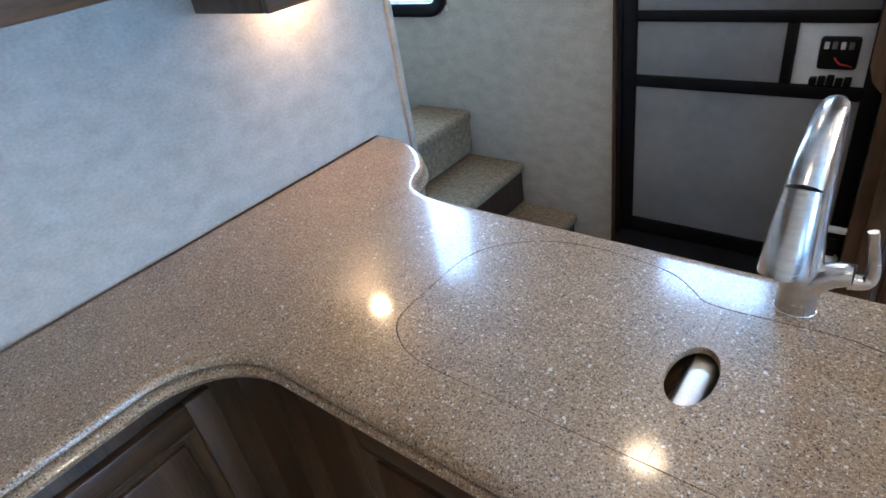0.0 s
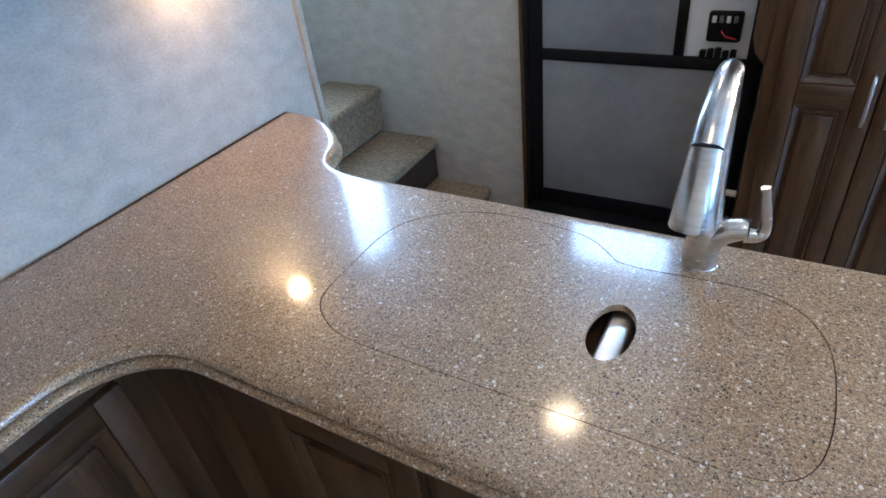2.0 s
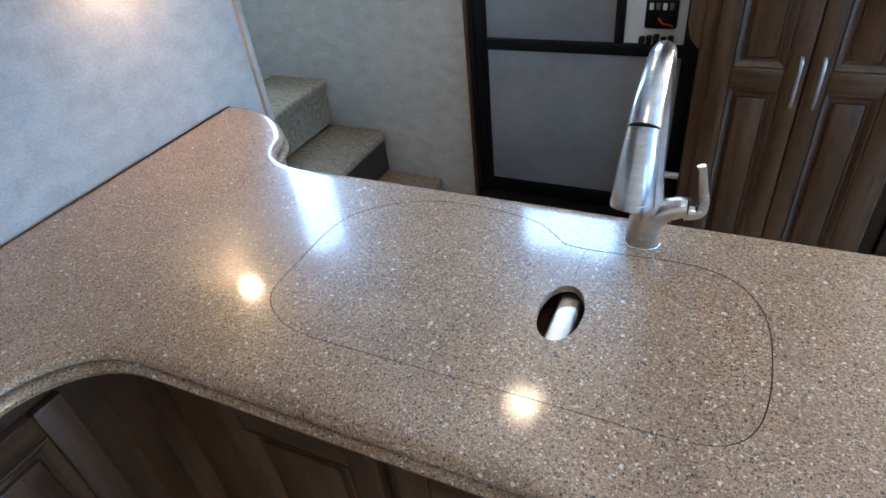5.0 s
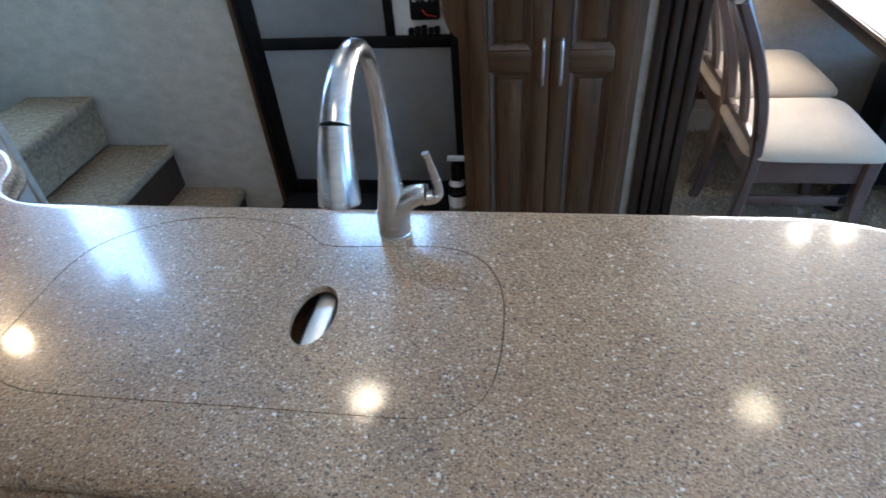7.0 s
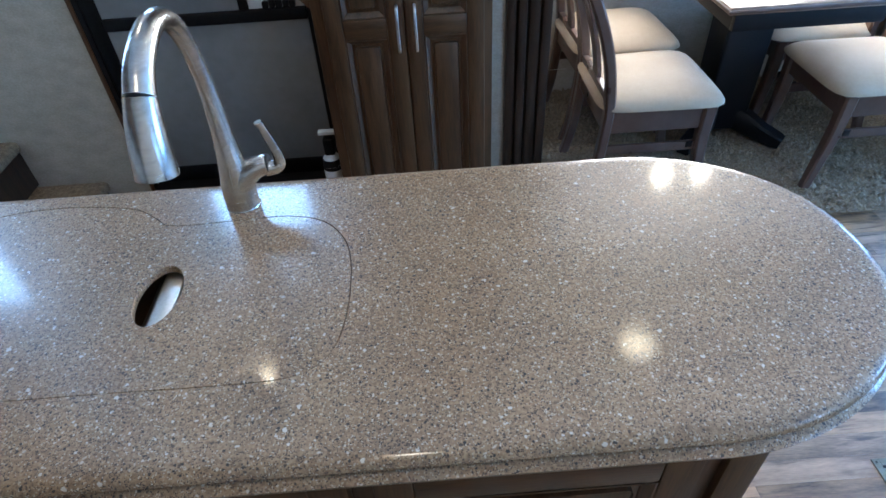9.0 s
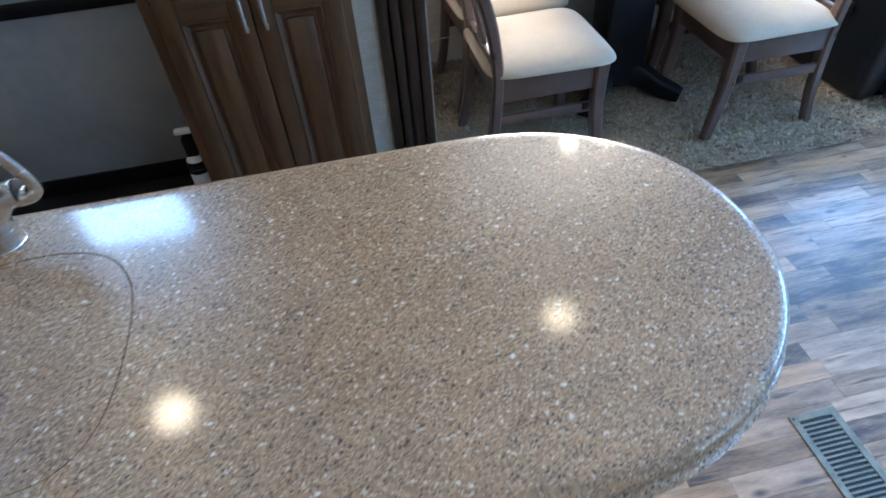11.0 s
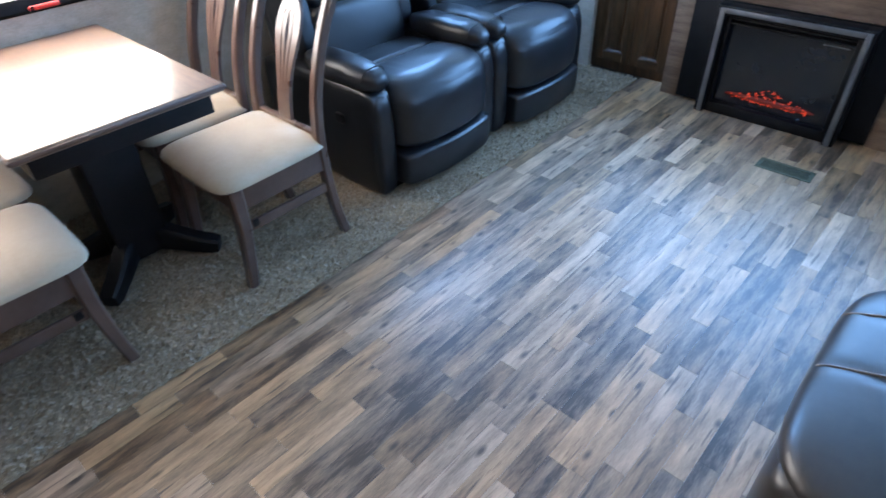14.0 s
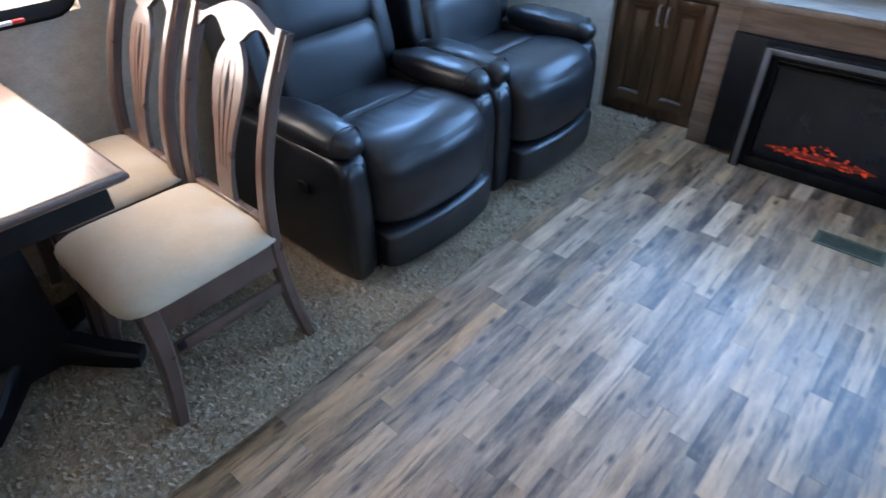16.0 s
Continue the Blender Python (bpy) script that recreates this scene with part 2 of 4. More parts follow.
CARPET = mat("carpet_ground", (0.19, 0.134, 0.083), (0.38, 0.286, 0.19), 70, 0.95, 0.6, 260, fine=0.5, spread=(0.36, 0.64))
PILE = mat("carpet_pile", (0.18, 0.124, 0.076), (0.46, 0.342, 0.23), 9, 0.95, 0.0, fine=0.35, sheen=0.1, per_piece=0.26, island=True, spread=(0.22, 0.80))
STAIR_CARPET = mat("stair_carpet", (0.14, 0.09, 0.05), (0.38, 0.27, 0.165), 60, 0.95, 0.7, 300, fine=0.5)
PLANK = dict(scale=5.0, rough=0.40, bump=0.03, bump_scale=30, stretch=(1.3, 7, 7), per_piece=0.35, fine=0.25, rough_var=0.07, spread=(0.24, 0.78), knots=True, specular=0.55, coat=0.3, coat_rough=0.28)
FLOOR_PLANK = mat("wood_laminate", (0.052, 0.027, 0.015), (0.56, 0.325, 0.182), **PLANK)
FLOOR_FAR = mat("wood_laminate_far", (0.052, 0.027, 0.015), (0.56, 0.325, 0.182), island=True, **PLANK)
SUBFLOOR = mat("floor_joint", (0.035, 0.024, 0.018), (0.06, 0.042, 0.032), 12, 0.6)
VENT = mat("antique_metal", (0.13, 0.125, 0.088), (0.23, 0.22, 0.165), 25, 0.5, 0.08, metal=0.15)
SILVER = mat("grey_metal_trim", (0.13, 0.135, 0.14), (0.19, 0.195, 0.20), 18, 0.35, metal=0.7)
VENT_GREEN = mat("green_metal", (0.035, 0.042, 0.024), (0.075, 0.085, 0.05), 25, 0.55, 0.08)
EMBER_DIM = mat("ember_bed", (0.05, 0.006, 0.003), (0.12, 0.015, 0.006), 45, 0.8, emit=((1.0, 0.05, 0.02), 0.03))
EMBER = mat("ember", (0.10, 0.01, 0.004), (0.5, 0.05, 0.01), 45, 0.8, emit=((1.0, 0.07, 0.025), 0.38))
RED = mat("red_plastic", (0.55, 0.02, 0.02), (0.7, 0.04, 0.03), 20, 0.35)
TAG = mat("paper_tag", (0.55, 0.50, 0.46), (0.70, 0.66, 0.62), 40, 0.7)
# near-black: shade put into colour for gaps and vent wells, also dark joints and screws
DARK = mat("gap_shade_and_fittings", (0.008, 0.007, 0.006), (0.014, 0.012, 0.010), 10, 0.7)
LENS = mat("lamp_lens", (0.8, 0.76, 0.68), (0.85, 0.82, 0.74), 10, 0.4, emit=((1.0, 0.85, 0.6), 3.0))


# ---- builders ----
def mesh_of(name, bm, material, smooth=True):
    bmesh.ops.recalc_face_normals(bm, faces=bm.faces[:])
    me = bpy.data.meshes.new(name)
    bm.to_mesh(me)
    bm.free()
    me.materials.append(material)
    if smooth:
        me.polygons.foreach_set("use_smooth", [True] * len(me.polygons))
        me.set_sharp_from_angle(angle=radians(38))
    return me


def part(name, bm, material, parent, label="", smooth=True):
    ob = new(name, mesh_of(name, bm, material, smooth))
    ob.parent = parent
    if label:
        ob["label"] = label
    return ob


def thing(name, label, category, group="", at=(0, 0, 0), kind=""):
    ob = new(name)
    ob.location = at
    ob.empty_display_size = 0.05
    return tagged(ob, label, category, group, kind)


def solid(name, bm, material, label, category="", kind="", smooth=True, group=""):
    return tagged(new(name, mesh_of(name, bm, material, smooth)), label, category, group, kind)


def box(x0, x1, y0, y1, z0, z1, bevel=0.0, segments=2, bm=None):
    bm = bm or bmesh.new()
    m = Matrix.Translation(((x0 + x1) / 2, (y0 + y1) / 2, (z0 + z1) / 2)) @ Matrix.Diagonal((abs(x1 - x0), abs(y1 - y0), abs(z1 - z0), 1))
    made = bmesh.ops.create_cube(bm, size=1, matrix=m)["verts"]
    if bevel:
        edges = list({e for v in made for e in v.link_edges})
        bmesh.ops.bevel(bm, geom=edges, offset=bevel, segments=segments, affect="EDGES", profile=0.5)
    return bm


def cylinder(p, q, r0, r1=None, n=20, bm=None, caps=True):
    bm = bm or bmesh.new()
    p, q = Vector(p), Vector(q)
    m = Matrix.Translation((p + q) / 2) @ (q - p).to_track_quat("Z", "Y").to_matrix().to_4x4()
    bmesh.ops.create_cone(bm, cap_ends=caps, segments=n, radius1=r0, radius2=r0 if r1 is None else r1, depth=(q - p).length, matrix=m)
    return bm


def cushion(centre, half, e=0.35, nu=28, nv=16, crease=None, bm=None, axis="z"):
    """A stuffed block: a superellipsoid, softer as e grows; crease(x, y, z) moves points."""
    bm = bm or bmesh.new()

    def p(c, k):
        return math.copysign(abs(c) ** k, c)
    rows = []
    for j in range(nv + 1):
        f = -math.pi / 2 + math.pi * j / nv
        row = []
        for i in range(nu):
            a = 2 * math.pi * i / nu
            v = Vector((p(math.cos(f), e) * p(math.cos(a), e), p(math.cos(f), e) * p(math.sin(a), e), p(math.sin(f), e)))
            if axis == "x":
                v = Vector((v.z, v.x, v.y))
            v = Vector((v.x * half[0], v.y * half[1], v.z * half[2])) + Vector(centre)
            row.append(bm.verts.new(crease(v) if crease else v))
        rows.append(row)
    for j in range(nv):
        for i in range(nu):
            k = (i + 1) % nu
            bm.faces.new((rows[j][i], rows[j][k], rows[j + 1][k], rows[j + 1][i]))
    bmesh.ops.remove_doubles(bm, verts=bm.verts[:], dist=1e-5)
    return bm


def sweep(points, sizes, n=8, up=(0, 0, 1), square=0.0, bm=None):
    """A tube through points; sizes are (half width, half depth) or a radius; square 0..1 turns the section boxy."""
    bm = bm or bmesh.new()
    pts = [Vector(p) for p in points]
    rings = []
    for i, p in enumerate(pts):
        d = (pts[min(i + 1, len(pts) - 1)] - pts[max(i - 1, 0)]).normalized()
        side = d.cross(Vector(up))
        if side.length < 1e-4:
            side = d.cross(Vector((1, 0, 0)))
        side.normalize()
        other = side.cross(d).normalized()
        s = sizes[i] if isinstance(sizes, (list, tuple)) else sizes
        a, b = s if isinstance(s, (list, tuple)) else (s, s)
        ring = []
        for k in range(n):
            w = 2 * math.pi * (k + 0.5) / n
            c, q = math.cos(w), math.sin(w)
            e = 1 - 0.78 * square
            c, q = math.copysign(abs(c) ** e, c), math.copysign(abs(q) ** e, q)
            ring.append(bm.verts.new(p + side * a * c + other * b * q))
        rings.append(ring)
    for r, s in zip(rings, rings[1:]):
        for k in range(n):
            bm.faces.new((r[k], r[(k + 1) % n], s[(k + 1) % n], s[k]))
    bm.faces.new(rings[0][::-1])
    bm.faces.new(rings[-1])
    return bm


def slab(strip, thick, place, bm=None):
    """A plate from pairs of 2D points (one edge, the other edge) along its length, thick metres deep; place(a, b, depth) sets it in 3D."""
    bm = bm or bmesh.new()
    rows = []
    for (a, b), (c, d) in strip:
        rows.append([bm.verts.new(place(a, b, -thick / 2)), bm.verts.new(place(c, d, -thick / 2)), bm.verts.new(place(c, d, thick / 2)), bm.verts.new(place(a, b, thick / 2))])
    for r, s in zip(rows, rows[1:]):
        for k in range(4):
            bm.faces.new((r[k], r[(k + 1) % 4], s[(k + 1) % 4], s[k]))
    bm.faces.new(rows[0])
    bm.faces.new(rows[-1][::-1])
    return bm


def prism(outline, z0, z1, holes=(), bm=None):
    """An upright prism over an outline, with holes."""
    bm = bm or bmesh.new()
    for z in (z0, z1):
        edges = []
        for loop in (outline, *holes):
            vs = [bm.verts.new((x, y, z)) for x, y in loop]
            edges += [bm.edges.new((a, b)) for a, b in zip(vs, vs[1:] + vs[:1])]
        bmesh.ops.triangle_fill(bm, use_beauty=True, use_dissolve=False, edges=edges)
    bmesh.ops.remove_doubles(bm, verts=bm.verts[:], dist=1e-6)
    for loop in (outline, *holes):
        for (ax, ay), (bx, by) in zip(loop, loop[1:] + loop[:1]):
            q = [bm.verts.new(v) for v in ((ax, ay, z0), (bx, by, z0), (bx, by, z1), (ax, ay, z1))]
            bm.faces.new(q)
    bmesh.ops.remove_doubles(bm, verts=bm.verts[:], dist=1e-6)
    return bm


def smooth_line(points, steps=6, closed=False):
    """Catmull-Rom through 2D or 3D points."""
    pts = [Vector(p) for p in points]
    n, out = len(pts), []
    for i in range(n if closed else n - 1):
        if closed:
            a, b, c, d = (pts[(i + k - 1) % n] for k in range(4))
        else:
            a, b, c, d = pts[max(i - 1, 0)], pts[i], pts[i + 1], pts[min(i + 2, n - 1)]
        for s in range(steps):
            t = s / steps
            out.append(0.5 * (2 * b + (c - a) * t + (2 * a - 5 * b + 4 * c - d) * t * t + (3 * b - a - 3 * c + d) * t ** 3))
    if not closed:
        out.append(pts[-1])
    return [tuple(v) for v in out]


# ---- the shell ----
CEIL = 2.64
WX, WY, SLIDE_Y = -0.068, 1.26, 2.12


def wall(name, label, *boxes):
    bm = bmesh.new()
    for b in boxes:
        box(*b, bm=bm)
    return solid(name, bm, WALL, label, "wall", "structure", smooth=False)


def wall_with_window(name, label, axis, at0, at1, lo, hi, top, hole):
    """A wall with one window opening; axis 'x': it runs along x between y = at0 and at1."""
    a0, a1, z0, z1 = hole
    bm = prism([(lo, -0.01), (hi, -0.01), (hi, top), (lo, top)], at0, at1, [[(a0, z0), (a1, z0), (a1, z1), (a0, z1)]])
    for v in bm.verts:
        a, z, d = v.co
        v.co = (a, d, z) if axis == "x" else (d, a, z)
    return solid(name, bm, WALL, label, "wall", "structure", smooth=False)


bm = box(-2.3, 6.0, -2.1, 2.3, -0.12, -0.012)
floor = solid("floor", bm, SUBFLOOR, "grey-brown multi-strip wood laminate floor", "floor", "structure", smooth=False)

wall("wall_kitchen", "mottled grey-beige vinyl kitchen wall behind the counter", (WX - 0.06, WX, -2.1, 0.50, -0.01, CEIL))
wall_with_window("wall_stairs", "mottled grey-beige vinyl wall beside the stairs", "x", WY, WY + 0.10, -2.3, 0.262, CEIL, (-0.90, -0.46, 1.03, 2.33))
wall("wall_beside_pantry", "pale grey wall strip between pantry and slide-out", (1.592, 1.70, 1.255, 1.36, -0.01, CEIL))
wall("wall_behind_fridge", "plain wall behind the refrigerator and pantry", (0.285, 1.592, 1.86, 1.96, -0.01, CEIL))
wall_with_window("wall_above_fridge", "plain wall round the small window above the refrigerator", "x", WY, WY + 0.10, 0.297, 1.074, CEIL, (0.42, 0.91, 1.65, 1.98))
wall("wall_slide_end", "mottled beige vinyl end wall of the dinette slide-out", (1.78, 1.84, 1.29, SLIDE_Y + 0.1, -0.01, 2.25))
wall_with_window("wall_slide_back", "mottled beige vinyl slide-out wall round the dinette window", "x", SLIDE_Y, SLIDE_Y + 0.08, 1.84, 3.60, 2.25, (2.12, 3.34, 0.84, 1.60))
wall_with_window("wall_slide_recliners", "mottled beige vinyl slide-out wall behind the recliners", "x", SLIDE_Y, SLIDE_Y + 0.08, 3.60, 5.52, 2.25, (4.50, 5.40, 1.20, 2.00))
wall("wall_slide_far", "pale end wall of the slide-out beside the recliner", (5.46, 5.52, 1.32, SLIDE_Y, -0.01, 2.25))
wall("wall_above_slide", "plain wall above the slide-out opening", (1.70, 6.0, 1.29, 1.36, 2.25, CEIL))
wall_with_window("wall_rear", "pale rear wall round the large window above the fireplace", "y", 5.62, 5.72, -2.1, 2.2, CEIL, (-0.84, 1.22, 0.84, 2.06))
wall_with_window("wall_couch_side", "plain wall round the window behind the couch", "x", -1.86, -1.76, -0.06, 6.0, CEIL, (3.2, 5.0, 0.93, 2.05))
wall("wall_landing", "plain wall closing the stair landing", (-2.3, -2.2, -2.1, WY, -0.01, CEIL), (-2.2, WX - 0.06, 0.44, 0.50, 0.0, CEIL))
solid("ceiling", box(-2.3, 6.0, -2.1, 1.36, CEIL, CEIL + 0.08), CEILING, "plain white ceiling panel", "ceiling", "structure", smooth=False)
solid("ceiling_slide", box(1.78, 5.52, 1.28, 2.2, 2.25, 2.30), CEILING, "white low ceiling of the slide-out", "ceiling", "structure", smooth=False)
bm = bmesh.new()
box(WX - 0.004, WX + 0.012, 0.490, 0.510, 0.0, CEIL, 0.004, bm=bm)
box(WX - 0.062, WX - 0.004, 0.501, 0.508, 0.0, CEIL, 0.003, bm=bm)
solid("corner_trim", bm, mat("corner_mould", (0.34, 0.28, 0.21), (0.46, 0.39, 0.31), 20, 0.5), "slim beige corner moulding on the kitchen wall", "trim", "structure")


def window(name, label, axis, at, lo, hi, z0, z1, side, parts_across=1):
    """A window with a black rounded frame in a wall; axis 'x': it runs along x in a wall at y = at; side: the way into the room."""
    ob = thing(name, label, "window", kind="structure")

    def pt(a, z, d):
        return (a, at + side * d, z) if axis == "x" else (at + side * d, a, z)
    w, r = 0.045, 0.07

    def ring(grow):
        out = []
        for ca, cz, s in ((hi, z1, 0), (lo, z1, 1), (lo, z0, 2), (hi, z0, 3)):
            for k in range(7):
                a = math.pi / 2 * (s + k / 6)
                rr = r + grow
                ia, iz = (hi - r, z1 - r) if s == 0 else (lo + r, z1 - r) if s == 1 else (lo + r, z0 + r) if s == 2 else (hi - r, z0 + r)
                out.append((ia + rr * math.cos(a), iz + rr * math.sin(a)))
        return out
    loops = [(ring(0.03), 0.001), (ring(0.03), 0.016), (ring(0.018), 0.024), (ring(-0.006), 0.022), (ring(-0.022), 0.012), (ring(-0.022), -0.06)]
    bm = bmesh.new()
    rows = [[bm.verts.new(pt(a, z, d)) for a, z in lp] for lp, d in loops]
    for p, q in zip(rows, rows[1:]):
        n = len(p)
        for k in range(n):
            bm.faces.new((p[k], p[(k + 1) % n], q[(k + 1) % n], q[k]))
    part("window_frame", bm, BLACK, ob, "black rounded plastic frame")
    bm = bmesh.new()
    bm.faces.new([bm.verts.new(pt(a, z, -0.03)) for a, z in ring(-0.02)])
    pane = part("pane", bm, GLASS, ob, smooth=False)
    pane.visible_shadow = False
    return ob


window("window_1", "small black-framed window above the stairs", "x", WY, -0.88, -0.48, 1.04, 2.31, -1)
window("window_2", "black-framed dinette window bright with daylight", "x", SLIDE_Y, 2.14, 3.32, 0.86, 1.58, -1)
window("window_3", "large black-framed window above the fireplace", "y", 5.62, -0.82, 1.20, 0.86, 2.04, -1)
window("window_5", "small black-framed window above the refrigerator", "x", WY, 0.44, 0.89, 1.67, 1.96, -1)
window("window_6", "black-framed window behind the recliners", "x", SLIDE_Y, 4.52, 5.38, 1.22, 1.98, -1)
window("window_4", "black-framed window behind the couch", "x", -1.76, 3.22, 4.98, 0.95, 2.03, 1)

# ---- counter ----
C_TOP = 0.908


def tip(a):
    c, s = math.cos(a), math.sin(a)
    e = 0.94 if s > 0 else 1.0
    return (1.682 + 0.306 * math.copysign(abs(c) ** e, c), -0.157 + 0.274 * math.copysign(abs(s) ** e, s))


outline = [(WX + 0.002, -1.75), (0.290, -1.75)]
outline += [(0.290 + 0.157 * (1 - math.cos(a)), -0.588 + 0.157 * math.sin(a)) for a in np.linspace(0, math.pi / 2, 16)]
outline += [tip(a) for a in np.linspace(-math.pi / 2, math.pi / 2, 40)]
outline += [tuple(p[:2]) for p in smooth_line([(0.40, 0.117), (0.345, 0.119), (0.300, 0.128), (0.260, 0.150), (0.239, 0.182), (0.221, 0.228), (0.185, 0.272), (0.13, 0.315), (0.06, 0.348), (0.0, 0.360), (WX + 0.002, 0.362)], 5)]
SEAM_L = [(0.989, 0.001), (0.954, 0.006), (0.93, 0.027), (0.882, 0.057), (0.774, 0.073), (0.668, 0.061), (0.586, 0.011), (0.548, -0.055), (0.545, -0.165), (0.550, -0.247), (0.589, -0.289), (0.639, -0.308), (0.714, -0.312), (0.989, -0.312)]
SEAM_R = [(0.989, -0.312), (1.127, -0.313), (1.199, -0.307), (1.237, -0.279), (1.254, -0.221), (1.256, -0.131), (1.243, -0.063), (1.207, -0.014), (1.148, 0.007), (1.071, 0.005), (0.989, 0.001)]


def shrink(loop, d):
    """The closed loop (counter-clockwise) moved inwards by d."""
    out, n = [], len(loop)
    for i in range(n):
        a, b, c = (Vector(loop[(i + k) % n][:2]) for k in (-1, 0, 1))
        u, v = (b - a).normalized(), (c - b).normalized()
        t = (u + v).normalized()
        out.append((b.x - t.y * d, b.y + t.x * d))
    return out


def moulded(loop, profile, bm, top_holes=()):
    """A slab with a moulded edge: profile rows of (inset, z) from the top to the bottom."""
    rows = [[bm.verts.new((x, y, z)) for x, y in (shrink(loop, d) if d else loop)] for d, z in profile]
    for p, q in zip(rows, rows[1:]):
        n = len(p)
        for k in range(n):
            bm.faces.new((p[k], p[(k + 1) % n], q[(k + 1) % n], q[k]))
    edges = [bm.edges.get((rows[0][k], rows[0][(k + 1) % len(loop)])) for k in range(len(loop))]
    for h in top_holes:
        vs = [bm.verts.new((x, y, profile[0][1])) for x, y in h]
        lo = [bm.verts.new((x, y, profile[0][1] - 0.02)) for x, y in h]
        n = len(vs)
        edges += [bm.edges.new((vs[k], vs[(k + 1) % n])) for k in range(n)]
        for k in range(n):
            bm.faces.new((vs[k], vs[(k + 1) % n], lo[(k + 1) % n], lo[k]))
    bmesh.ops.triangle_fill(bm, use_beauty=True, use_dissolve=False, edges=edges)
    return bm


seam_all = [tuple(p) for p in smooth_line(SEAM_L, 4)[:-1]] + [tuple(p) for p in smooth_line(SEAM_R, 4)[:-1]]
bm = bmesh.new()
moulded(outline, [(0.026, C_TOP), (0.016, C_TOP), (0.008, C_TOP - 0.002), (0.003, C_TOP - 0.007), (0.002, C_TOP - 0.014), (0.006, C_TOP - 0.018), (0.016, C_TOP - 0.020), (0.017, C_TOP - 0.024),
                  (0.004, C_TOP - 0.027), (-0.003, C_TOP - 0.034), (0.0, C_TOP - 0.043), (0.02, C_TOP - 0.048)], bm, [shrink(seam_all, -0.0012)])
counter = solid("countertop", bm, STONE, "speckled brown moulded stone kitchen counter with rounded peninsula end", "countertop")


def lid(name, line, notch_side):
    """A cover of the sink, with half of the finger hole in its straight side."""
    loop = [tuple(p) for p in smooth_line(line, 4)]
    c = Vector((0.989, -0.151))
    if notch_side < 0:
        half = [(c.x - 0.0315 * math.sin(a), c.y - 0.0585 * math.cos(a)) for a in np.linspace(0, math.pi, 16)]
    else:
        half = [(c.x + 0.0315 * math.sin(a), c.y + 0.0585 * math.cos(a)) for a in np.linspace(0, math.pi, 16)]
    loop = loop + half
    inner = shrink(loop, 0.00012)
    bm = bmesh.new()
    moulded(inner, [(0.0003, C_TOP - 0.0002), (0.0, C_TOP - 0.0008), (0.0, C_TOP - 0.012)], bm)
    return solid(name, bm, STONE, "speckled brown stone sink cover with a finger hole", "sink cover", group="sink covers")


lid("sink_cover", SEAM_L, -1)
lid("sink_cover", SEAM_R, 1)

sink = thing("sink", "stainless double sink under its stone covers", "sink")
for x0, x1 in ((0.595, 0.969), (1.006, 1.23)):
    bm = bmesh.new()
    b = box(x0, x1, -0.295, -0.012, 0.69, 0.885, bm=bm)
    top = [f for f in bm.faces if f.normal.z > 0.9]
    bmesh.ops.delete(bm, geom=top, context="FACES")
    bmesh.ops.bevel(bm, geom=[e for e in bm.edges if not e.is_boundary], offset=0.03, segments=3, affect="EDGES")
    part("basin", bm, CHROME, sink)
part("divider", box(0.974, 1.010, -0.291, -0.012, 0.828, 0.890, 0.006, 3), HANDLE, sink, "bright steel divider seen through the finger hole")

# ---- faucet ----
faucet = thing("faucet", "brushed nickel gooseneck pull-down kitchen faucet", "faucet")
FX, FY = 1.071, 0.048
trunk = [(FX - 0.002, FY, C_TOP + 0.0005), (FX - 0.002, FY, C_TOP + 0.003), (FX - 0.002, FY, C_TOP + 0.02), (FX - 0.001, FY, C_TOP + 0.045), (FX, FY, C_TOP + 0.07), (FX, FY + 0.001, C_TOP + 0.095), (FX, FY + 0.002, C_TOP + 0.12)]
bm = sweep(smooth_line(trunk, 4), [(0.0285 - 0.0004 * min(i, 4), 0.0255 - 0.0004 * min(i, 4)) if i < 10 else (0.027 - 0.00075 * (i - 10), 0.0240 - 0.0006 * (i - 10)) for i in range(25)], 28, up=(0, 1, 0))
part("body", bm, STEEL, faucet)
neck = smooth_line([(FX, FY, 0.99), (FX, FY + 0.003, 1.05), (FX, FY + 0.001, 1.12), (FX, FY - 0.014, 1.182), (FX, FY - 0.045, 1.225), (FX, FY - 0.088, 1.240), (FX, FY - 0.132, 1.233), (FX, FY - 0.166, 1.216), (FX, FY - 0.188, 1.195)], 7)


def neck_radius(s):
    """Slims from the body to the rising bend and swells again towards the spray head."""
    return 0.0122 + 0.0065 * max(0, 1 - s / 0.30) ** 1.4 + 0.0056 * max(0, (s - 0.40) / 0.60) ** 1.1


bm = sweep(neck, [neck_radius(i / (len(neck) - 1)) for i in range(len(neck))], 24, up=(1, 0, 0))
part("neck", bm, STEEL, faucet)
part("joint_ring", sweep([neck[-1], (FX, FY - 0.1884, 1.1946)], [0.0177, 0.0177], 24, up=(1, 0, 0)), HANDLE, faucet, "fine joint above the spray head")
bm = sweep([(FX, FY - 0.1886, 1.1943), (FX, FY - 0.202, 1.172), (FX, FY - 0.2125, 1.147), (FX, FY - 0.2205, 1.117), (FX, FY - 0.221, 1.1145), (FX, FY - 0.2213, 1.1138)], [0.0179, 0.0203, 0.0224, 0.0243, 0.0240, 0.0225], 28, up=(1, 0, 0))
head = part("spray_head", bm, STEEL, faucet)
part("nozzle", sweep([(FX, FY - 0.221, 1.1142), (FX, FY - 0.2216, 1.1122)], [0.0195, 0.019], 24, up=(1, 0, 0)), BLACK, head, "black rubber nozzle")
